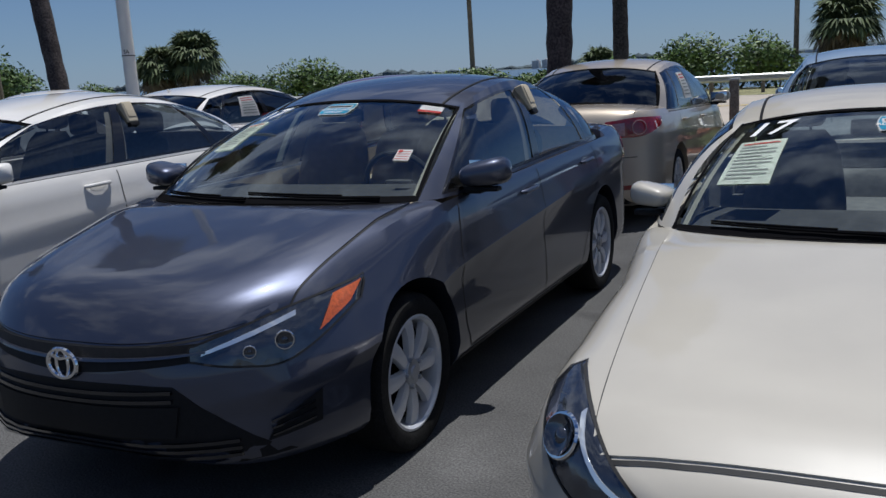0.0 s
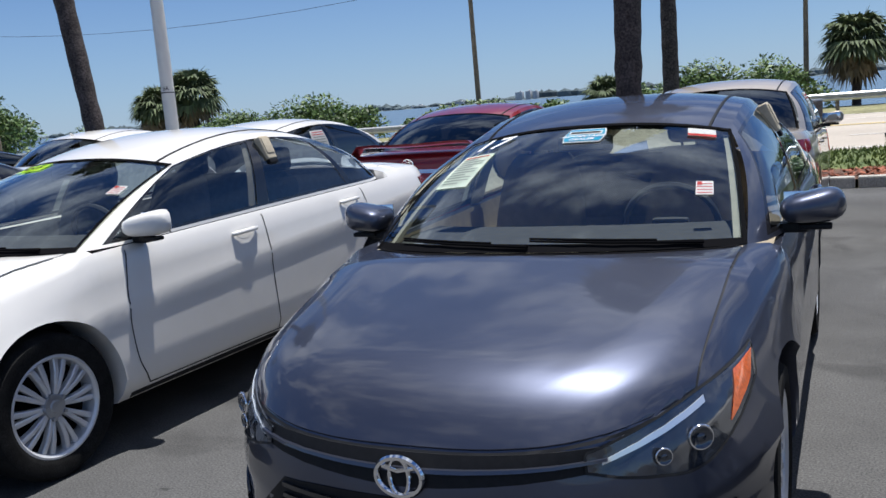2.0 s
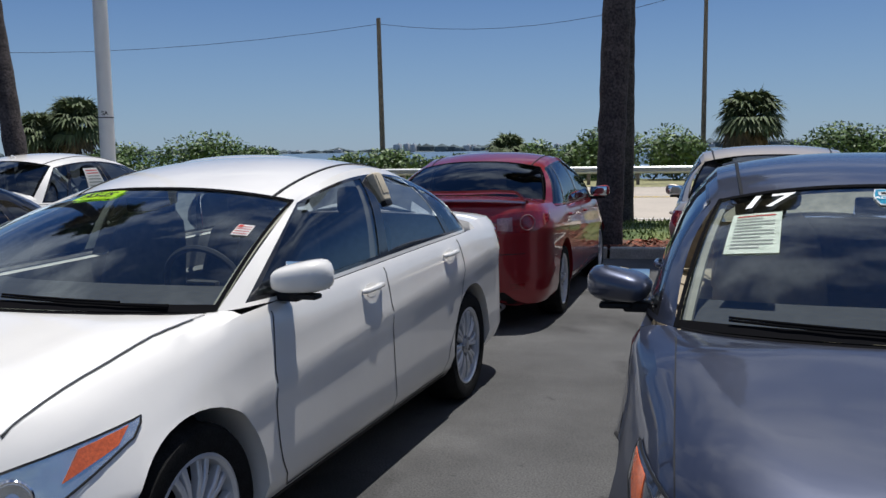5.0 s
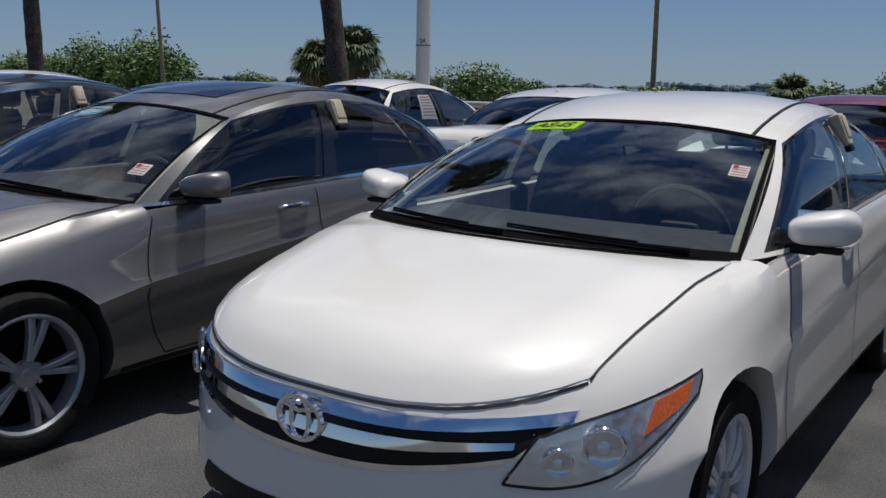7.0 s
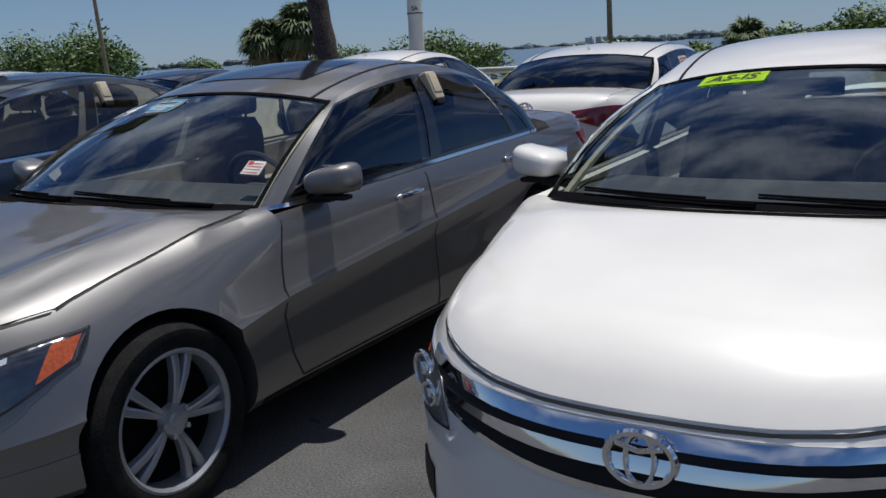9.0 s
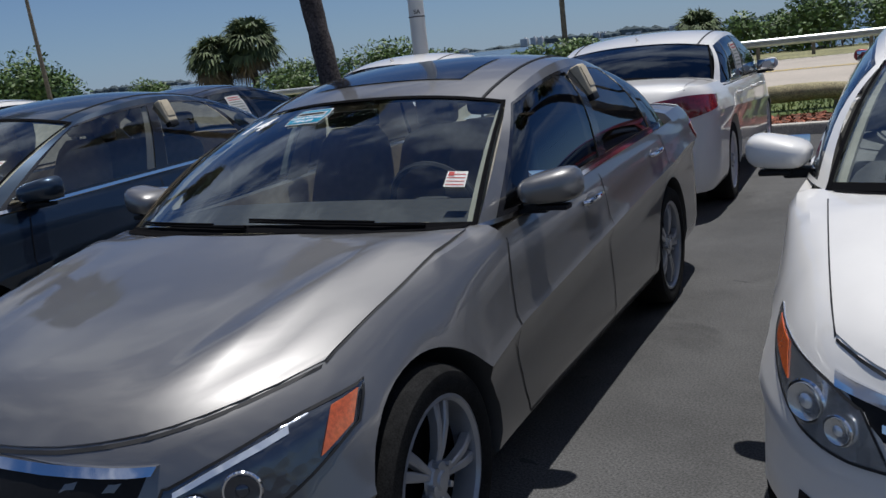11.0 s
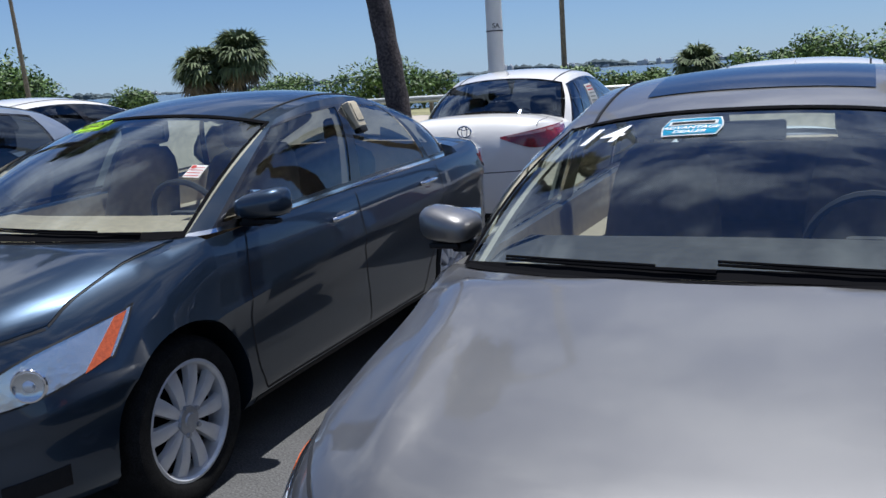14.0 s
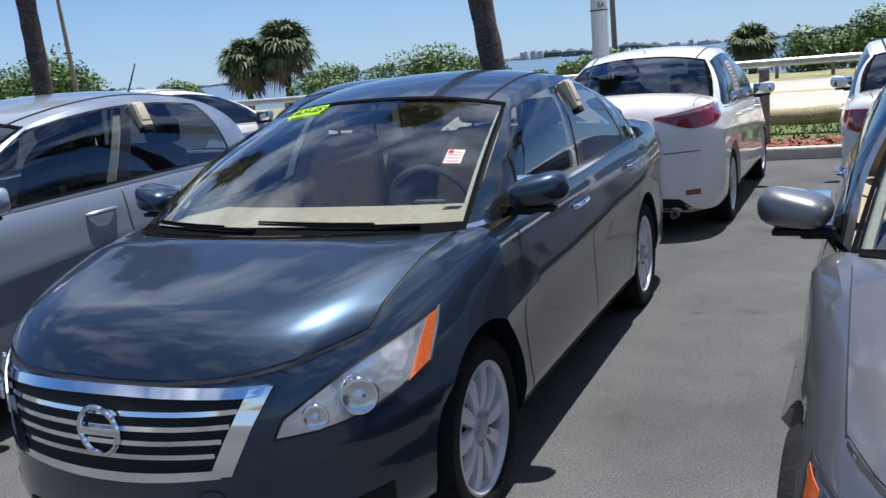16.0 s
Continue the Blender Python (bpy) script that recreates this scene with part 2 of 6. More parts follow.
class Car:
    """Shape of one car: overhangs, wheelbase, width, heights and glass lines."""

    def __init__(self, fo=0.92, wb=2.70, ro=1.0, w=1.775, h=1.455, tyre=0.317, rim=0.225, arch=0.365, hf=0.74, cowl=0.98, belt=0.93, belt_r=1.0, yc=0.10, ys=0.30, yr0=1.02, yr1=2.45, yg=3.12, deck=1.08, tail=1.0, xb=0.76, xt=0.60, hatch=False, gap0=(0.69, 0.25), lid=0.66, pale_dash=False, nose_len=0.86, nose_p=2.35, tail_len=0.5, win=((0.05, 0.45), (0.49, 0.80), (0.825, 0.95)), roof_drop=0.06, sill=0.2, crease=0.013, spokes=8, pair=False, spoke_w=0.06, chrome_line=False, clear=True, dark_rear=False, mir_dy=0.0, doors=(0.42, 1.52, 2.50), handle_z=0.86, dark_cup=False, handle='', front=None, rear=None, strip=False, rim_mat=None, hdr=0.09, hdr_r=0.075, drop=0.19, relief=None, rise=(0.60, 0.80), lower=(0.985, 0.987, 0.982, 0.982), mirror=1.0, lid_rise=0.075):
        self.fo, self.wb, self.ro, self.w, self.h, self.tyre = fo, wb, ro, w, h, tyre
        self.rim, self.arch, self.hf, self.cowl, self.belt, self.belt_r = rim, arch, hf, cowl, belt, belt_r
        self.yc, self.ys, self.yr0, self.yr1, self.yg, self.deck = yc, ys, yr0, yr1, yg, deck
        self.tail, self.xb, self.xt, self.hatch, self.nose_len, self.nose_p = tail, xb, xt, hatch, nose_len, nose_p
        self.tail_len, self.win, self.roof_drop, self.sill, self.crease, self.spokes = tail_len, win, roof_drop, sill, crease, spokes
        self.pair, self.spoke_w, self.chrome_line, self.clear, self.dark_rear, self.mir_dy = pair, spoke_w, chrome_line, clear, dark_rear, mir_dy
        self.doors, self.handle_z, self.dark_cup, self.handle, self.front, self.rear = doors, handle_z, dark_cup, handle, front, rear
        self.strip, self.rim_mat = strip, rim_mat
        self.gap0, self.lid, self.pale_dash = gap0, lid, pale_dash
        self.hdr, self.hdr_r, self.drop, self.relief, self.rise = hdr, hdr_r, drop, relief, rise
        self.lower, self.mirror, self.lid_rise = lower, mirror, lid_rise
        self.y0, self.y1 = -self.fo, self.wb + self.ro

    def width(self, y):
        a = min(1, max(0, (y - self.y0) / self.nose_len))
        b = min(1, max(0, (self.y1 - y) / self.tail_len))
        p = self.nose_p
        e = (1 - (1 - a) ** p) ** (1 / p)
        q = (1 - (1 - b) ** 3.0) ** (1 / 3.0)
        w = self.w / 2 - 0.018 + 0.014 * (math.exp(-(y / 0.42) ** 2) + math.exp(-((y - self.wb) / 0.45) ** 2))
        taper = 1 - 0.035 * max(0, (y - self.wb * 0.6) / (self.y1 - self.wb * 0.6)) ** 2
        return w * e * q * taper

    def nose_y(self, x):
        """How far back the nose's plan line lies at half-width x."""
        y = self.y0
        while self.width(y) < x and y < 0:
            y += 0.004
        return y

    def shoulder(self, y):
        """Height of the body's shoulder (fender edge, belt line, deck edge)."""
        if y < self.ys:
            t = max(0, (y - self.y0) / (self.ys - self.y0))
            z0 = self.hf - self.drop
            return z0 + (self.belt - z0) * t ** 0.74
        t = (y - self.ys) / (self.yg - self.ys)
        if t < 1:
            return self.belt + (self.belt_r - self.belt) * t
        t = max(0, (y - self.yg) / (self.y1 - self.yg))
        return self.belt_r + (self.tail - 0.03 - self.belt_r) * t ** 1.5

    def top(self, y):
        """Height of the centre line below the glass."""
        if y < self.yc:
            t = max(0, (y - self.y0) / (self.yc - self.y0))
            return self.hf + (self.cowl - self.hf) * t ** 0.72
        if y > self.yg:
            t = (y - self.yg) / max(0.01, self.y1 - self.yg)
            return self.deck + (self.tail - self.deck) * t ** 1.6
        if y < self.ys + 0.02:
            return self.cowl - 0.012 - 0.03 * (y - self.yc)
        if y > self.yg - 0.18:
            return self.deck - 0.012
        return self.belt - 0.12

    def section(self, y):
        w, zs, zt = self.width(y), self.shoulder(y), self.top(y)
        a = min(1, max(0, (y - self.y0) / 0.30))
        b = min(1, max(0, (self.y1 - y) / 0.22))
        f = (1 - (1 - a) ** 2.6) ** (1 / 2.6)
        g = (1 - (1 - b) ** 2.8) ** (1 / 2.8)
        mid_f, mid_r = 0.46, 0.62
        zb = self.sill
        for k, m in ((f, mid_f), (g, mid_r)):
            zb, zs, zt = m + (zb - m) * k, m + (zs - m) * k, m + (zt - m) * k
        r = zs - zb
        c = self.crease
        q = min(1, max(0, (y + 0.3) / (self.wb + 0.6)))
        k = self.rise[0] + (self.rise[1] - self.rise[0]) * q
        soft = min(1, max(0, (y - self.y0 - 0.1) / 0.6))
        c *= soft
        lo, n = self.lower, 0.072 * min(1, max(0, (self.ys - y) / 0.5)) * soft
        side = [(0.0, 0.0), (0.78, 0.0), (0.925, 0.03), (0.966, 0.09), (lo[0], 0.18), (lo[1], 0.32), (lo[2], k - 0.2), (lo[3], k - 0.1), (0.993 + c * 0.5, k - 0.012), (0.988, k + 0.035), (0.977 - 0.6 * n, k + (0.94 - k) * 0.55), (0.957 - n, 0.95), (0.93 - n, 1.0)]
        pts = [(w * x, zb + r * z) for x, z in side]
        cabin = self.ys + 0.02 < y < self.yg - 0.18
        if cabin:
            u = self.belt - 0.14
            low = min(u, zs - 0.05)
            pts += [(w * 0.90, zs - 0.01), (w * 0.885, low), (w * 0.6, low), (w * 0.4, low), (w * 0.2, low), (0, low)]
        else:
            e = zt - zs
            pts += [(w * (0.89 - n), zs + e * 0.34 + 0.006), (w * (0.80 - n * 0.6), zs + e * 0.62), (w * 0.6, zs + e * 0.85), (w * 0.4, zs + e * 0.945), (w * 0.2, zs + e * 0.988), (0, zt)]
        return pts

    def windscreen(self, s, v):
        a = abs(s)
        base = Vector((s * self.xb, self.yc + (self.ys - self.yc) * a ** 2.2, self.cowl - 0.005 + (self.belt + 0.012 - self.cowl) * a ** 2))
        head = Vector((s * self.xt, self.yr0 + 0.10 * a * a, self.h - self.hdr - self.roof_drop * a ** 2.4))
        p = base.lerp(head, v)
        k = math.sin(math.pi * v) * 0.035
        return p + Vector((s * 0.25 * k, -0.5 * k, 0.8 * k))

    def backlight(self, s, v):
        a = abs(s)
        base = Vector((s * self.xb * 0.93, self.yg - 0.16 * a ** 2.2, self.deck - 0.005 + (self.belt_r + 0.012 - self.deck) * a ** 2))
        head = Vector((s * self.xt * 0.95, self.yr1 - 0.08 * a * a, self.h - self.hdr_r - self.roof_drop * a ** 2.4))
        p = base.lerp(head, v)
        k = math.sin(math.pi * v) * 0.035
        return p + Vector((s * 0.25 * k, 0.5 * k, 0.8 * k))

    def roof(self, s, u):
        a, b = self.windscreen(s, 1), self.backlight(s, 1)
        p = a.lerp(b, u)
        k = max(0.0, math.sin(math.pi * u)) ** 0.85
        return p + Vector((s * 0.02 * k, 0, ((self.hdr + self.hdr_r) / 2 + 0.008) * k))

    def side(self, u, v):
        a0, a1 = self.windscreen(1, 0), self.backlight(1, 0)
        bot = a0.lerp(a1, u)
        bot.x = self.width(bot.y) * 0.93 * min(1, 0.9 + 1.2 * min(u, 1 - u)) if 0.0 < u < 1 else bot.x
        bot.x = max(bot.x, a0.lerp(a1, u).x)
        bot.z = self.shoulder(bot.y) + 0.004
        if u == 0:
            bot = a0.copy()
        if u == 1:
            bot = a1.copy()
        top = self.roof(1, u)
        le, ri = self.windscreen(1, v), self.backlight(1, v)
        c = [self.windscreen(1, 0), self.backlight(1, 0), self.roof(1, 0), self.roof(1, 1)]
        p = bot * (1 - v) + top * v + le * (1 - u) + ri * u - (c[0] * (1 - u) * (1 - v) + c[1] * u * (1 - v) + c[2] * (1 - u) * v + c[3] * u * v)
        k = math.sin(math.pi * v) * 0.022
        return p + Vector((k, 0, k * 0.3))


def fractions(marks, n):
    """Even steps that hit all marks."""
    out = []
    marks = sorted(set(marks))
    for a, b in zip(marks, marks[1:]):
        k = max(1, round((b - a) * n))
        out += [a + (b - a) * i / k for i in range(k)]
    return out + [marks[-1]]


def car_body(c):
    """The closed lower shell with wheel arches cut out of it."""
    ys = [c.y0 + 0.0015, c.y0 + 0.006, c.y0 + 0.014, c.y0 + 0.026, c.y0 + 0.045, c.y0 + 0.07, c.y0 + 0.1, c.y0 + 0.14, c.y0 + 0.19, c.y0 + 0.25, c.y0 + 0.32]
    y = c.y0 + 0.4
    while y < c.y1 - 0.38:
        ys.append(y)
        y += 0.07
    ys += [c.y1 - d for d in (0.36, 0.29, 0.23, 0.17, 0.12, 0.08, 0.05, 0.028, 0.013, 0.004, 0.001)]
    ys = sorted(ys + [c.yc, c.ys + 0.018, c.ys + 0.03, c.yg, c.yg - 0.19, c.yg - 0.178])
    bm = bmesh.new()
    rows = []
    for y in ys:
        half = c.section(y)
        ring = [bm.verts.new((x, y, z)) for x, z in half] + [bm.verts.new((-x, y, z)) for x, z in half[-2:0:-1]]
        rows.append(ring)
    n = len(rows[0])
    for a, b in zip(rows, rows[1:]):
        for k in range(n):
            bm.faces.new((a[k], b[k], b[(k + 1) % n], a[(k + 1) % n]))
    bm.faces.new(rows[0])
    bm.faces.new(rows[-1][::-1])
    bmesh.ops.recalc_face_normals(bm, faces=bm.faces)
    for f in bm.faces:
        m = f.calc_center_median()
        if c.ys + 0.03 < m.y < c.yg - 0.178 and m.z < c.belt - 0.03 and abs(m.x) < c.width(m.y) * 0.905 and m.z > 0.5:
            f.material_index = 1
        a, b = min(1, abs(m.x) / c.xb), min(1, abs(m.x) / (c.xb * 0.93))
        if c.yc + (c.ys - c.yc) * a ** 2.2 + 0.04 < m.y < c.yg - 0.16 * b ** 2.2 - 0.04 and m.z > c.belt - 0.2 and abs(m.x) < c.xb * 0.93:
            f.material_index = 1
    me = bpy.data.meshes.new("body")
    bm.to_mesh(me)
    bm.free()
    ob = new("body", me)
    tools = []
    for y in (0, c.wb):
        for s in (1, -1):
            cb = bmesh.new()
            bmesh.ops.create_cone(cb, cap_ends=True, segments=48, radius1=c.arch, radius2=c.arch, depth=0.5,
                                  matrix=pose(s * (c.w / 2 - 0.24 + 0.25), y, c.tyre + 0.012, 0, 90, 0))
            cm = bpy.data.meshes.new("cutter")
            cb.to_mesh(cm)
            cb.free()
            t = new("cutter", cm)
            tools.append(t)
            k = ob.modifiers.new("arch", "BOOLEAN")
            k.operation, k.object, k.solver = "DIFFERENCE", t, "EXACT"
    out = bpy.data.meshes.new_from_object(ob.evaluated_get(bpy.context.evaluated_depsgraph_get()))
    bpy.data.objects.remove(ob)
    for t in tools:
        bpy.data.objects.remove(t)
    bm = bmesh.new()
    bm.from_mesh(out)
    bpy.data.meshes.remove(out)
    for f in bm.faces:
        m = f.calc_center_median()
        for y in (0, c.wb):
            d = math.hypot(m.y - y, m.z - c.tyre - 0.012)
            if d < c.arch - 0.001 and abs(m.x) > 0.2:
                f.material_index = 2
    bm.normal_update()
    return bm


def project(tree, p, d, off):
    """The place where a ray through p along d meets the shell, raised by off towards the viewer."""
    p, d = Vector(p), Vector(d).normalized()
    hit = tree.ray_cast(p - d * 3, d)[0]
    if hit is None:
        near = tree.find_nearest(p)
        hit = near[0]
    return hit - d * off


def patch(tree, low, high, d, off=0.004, n=14, m=4, deep=0.012, mirror=False):
    """A raised panel that lies on the shell between two lines of points."""
    a, b = smooth_curve(low, n), smooth_curve(high, n)
    dv = Vector(d).normalized()
    rows = [[project(tree, p.lerp(q, j / m), d, off) for j in range(m + 1)] for p, q in zip(a, b)]
    bm = bmesh.new()
    full = [[r[0] + dv * deep] + r + [r[-1] + dv * deep] for r in rows]
    full = [[p + dv * deep for p in full[0]]] + full + [[p + dv * deep for p in full[-1]]]
    if mirror:
        full = [[Vector((-p.x, p.y, p.z)) for p in r] for r in full]
    grid(bm, full)
    bmesh.ops.recalc_face_normals(bm, faces=bm.faces)
    f = max(bm.faces, key=lambda f: f.calc_area())
    out = Vector((-dv.x if not mirror else dv.x, -dv.y, -dv.z))
    if f.normal.dot(out) < 0:
        bmesh.ops.reverse_faces(bm, faces=bm.faces)
    return bm


def ribbon(tree, pts, d, width=0.007, off=0.0018, n=24, mirror=False, axis=None):
    """A thin dark line on the shell, for a gap between panels."""
    line = smooth_curve(pts, n)
    dv = Vector(d).normalized()
    rows = []
    for i, p in enumerate(line):
        t = (line[min(i + 1, n - 1)] - line[max(i - 1, 0)]).normalized()
        k = t.cross(dv).normalized() * width / 2
        rows.append([project(tree, p - k, d, off), project(tree, p + k, d, off)])
    if mirror:
        rows = [[Vector((-p.x, p.y, p.z)) for p in r] for r in rows]
    bm = bmesh.new()
    grid(bm, rows)
    return bm


def wheel(c, thing, x, y, face):
    """A tyre, a rim with spokes, a hub and nuts. face: +1 where the outer side points to +x."""
    R, r = c.tyre, c.rim
    w = 0.205
    bm = bmesh.new()
    lathe(bm, [(r - 0.01, -w / 2 + 0.01), (r + 0.015, -w / 2), (R - 0.02, -w / 2 - 0.006), (R - 0.004, -w / 2 + 0.02), (R, -w / 4), (R, w / 4), (R - 0.004, w / 2 - 0.02), (R - 0.02, w / 2 + 0.004), (r + 0.03, w / 2 + 0.008), (r + 0.012, w / 2), (r - 0.01, w / 2 - 0.012)], 48)
    m = pose(x, y, R, 0, 0 if face > 0 else 180, 0) if face > 0 else pose(x, y, R, 0, 0, 180)
    ty = part("tyre", bm, M["rubber"], thing)
    ty.matrix_local = m
    bm = bmesh.new()
    lathe(bm, [(r + 0.004, w / 2 - 0.03), (r + 0.008, w / 2 - 0.004), (r - 0.004, w / 2 - 0.001), (r - 0.014, w / 2 - 0.012), (r - 0.02, w / 2 - 0.05), (r - 0.03, -w / 2 + 0.03)], 48)
    ns = c.spokes
    hub = w / 2 - 0.018
    for i in range(ns):
        for off in ((-0.5, 0.5) if c.pair else (0,)):
            a = 2 * math.pi * i / ns + (off * c.spoke_w * 3.4)
            a2 = 2 * math.pi * i / ns + (off * c.spoke_w * 4.6)
            q1, q2 = a, a2
            rows = []
            for t in (0, 0.25, 0.6, 1.0):
                rr = 0.045 + (r - 0.052) * t
                an = q1 + (q2 - q1) * t
                hw = (c.spoke_w * (0.55 + 0.45 * t)) / 2 * (0.55 if c.pair else 1.0)
                z = hub - 0.012 * (2 * t - 1) ** 2 + 0.006
                ca, sa = math.cos(an), math.sin(an)
                rows.append([Vector((z + dz, rr * ca - k * hw * sa, rr * sa + k * hw * ca)) for k, dz in ((-1.15, -0.028), (-1, -0.004), (-0.6, 0.0), (0.6, 0.0), (1, -0.004), (1.15, -0.028))])
            grid(bm, rows)
    bmesh.ops.recalc_face_normals(bm, faces=bm.faces)
    ri = part("rim", bm, c.rim_mat, ty, "silver wheel rim with spokes", angle=25)
    # matte black disc across the rim, painting the shade between the spokes
    bm = bmesh.new()
    lathe(bm, [(0.0, w / 2 - 0.075), (r * 0.6, w / 2 - 0.075), (r - 0.02, w / 2 - 0.08)], 32)
    part("spoke_shade_disc", bm, M["frit"], ty)
    bm = bmesh.new()
    lathe(bm, [(0.0, hub + 0.012), (0.025, hub + 0.011), (0.03, hub + 0.004), (0.052, hub + 0.002), (0.062, hub - 0.02)], 24)
    for i in range(5):
        a = 2 * math.pi * (i + 0.5) / 5
        bmesh.ops.create_cone(bm, cap_ends=True, segments=6, radius1=0.011, radius2=0.009, depth=0.02, matrix=pose(hub + 0.002, 0.055 * math.cos(a), 0.055 * math.sin(a), 0, 90, 0))
    part("hub", bm, M["alloy_dark"], ty)


def seat(name, thing, x, y, z, w, material, bench=False):
    """A seat back that narrows upwards, with its headrests."""
    rows = []
    for k in range(9):
        t = k / 8
        hw = w / 2 * (1 - (0.28 if not bench else 0.06) * t ** 2) * (1 if t < 0.85 else 1 - (t - 0.85) * 1.6)
        th = 0.085 * (1 - 0.25 * t) * (1 if t < 0.9 else 0.65)
        cy, cz = y + 0.13 * t, z + (0.46 if not bench else 0.40) * t
        rows.append([Vector((x + hw * math.copysign(abs(math.cos(a)) ** 0.55, math.cos(a)), cy + th * math.copysign(abs(math.sin(a)) ** 0.6, math.sin(a)), cz)) for a in [2 * math.pi * m / 20 for m in range(21)]])
    bm = bmesh.new()
    grid(bm, rows)
    bmesh.ops.remove_doubles(bm, verts=bm.verts, dist=0.0005)
    bmesh.ops.holes_fill(bm, edges=bm.edges, sides=0)
    bmesh.ops.recalc_face_normals(bm, faces=bm.faces)
    s = part(name, bm, material, thing, angle=50)
    for hx in ((x,) if not bench else (x - w * 0.3, x + w * 0.3)):
        bm = bmesh.new()
        box(bm, (hx, y + 0.15, z + (0.555 if not bench else 0.475)), (0.25, 0.10, 0.16), 0.048, seg=3)
        for k in (-0.06, 0.06):
            bmesh.ops.create_cone(bm, segments=6, radius1=0.007, radius2=0.007, depth=0.14, matrix=pose(hx + k, y + 0.15, z + 0.43))
        part("headrest", bm, material, s)


def bonnet(c, thing, tree, body):
    """The bonnet: a raised panel with its own rolled edge, pressed creases and a dark gap round it."""
    us = fractions([-1, 1], 15)
    n = 26
    xf = c.gap0[0]
    front = [project(tree, (u * xf, c.y0, c.lid + c.lid_rise * abs(u) ** 3.2), (0, 1, 0), 0.0) for u in us]
    rows = []
    for u, f in zip(us, front):
        g = c.windscreen(u, 0)
        rx, ry = u * (c.xb * 0.985), g.y - 0.05
        col = []
        for j in range(n + 1):
            t = j / n
            x, y = f.x + (rx - f.x) * t ** 0.8, f.y + (ry - f.y) * t
            p = project(tree, (x, y, 1), (0, 0, -1), 0.007)
            if c.relief:
                p.z += c.relief(abs(p.x), t)
            col.append(p)
        low = col[0] + Vector((0, 0.012, -0.016))
        rows.append([low, col[0] + Vector((0, 0.001, -0.005))] + col)
    def skirt(row, sx):
        return [p + Vector((-sx * 0.004, 0, -0.016)) for p in row]
    full = [skirt(rows[0], -1)] + rows + [skirt(rows[-1], 1)]
    bm = bmesh.new()
    grid(bm, full)
    bmesh.ops.recalc_face_normals(bm, faces=bm.faces)
    if max(bm.faces, key=lambda f: f.calc_area()).normal.z < 0:
        bmesh.ops.reverse_faces(bm, faces=bm.faces)
    hood = part("bonnet", bm, body, thing, angle=40)
    for row in (rows[0], rows[-1]):
        part("panel_gap", ribbon(tree, [Vector((p.x, p.y, 1)) for p in row[2::3]], (0, 0, -1), width=0.008, off=0.003, n=90), M["gap"], hood, smooth=False)
    part("panel_gap", ribbon(tree, [p - Vector((0, 0, 0.012)) for p in [r[2] for r in rows][::3]], (0, 1, 0), width=0.008, off=0.003, n=90), M["gap"], hood, smooth=False)


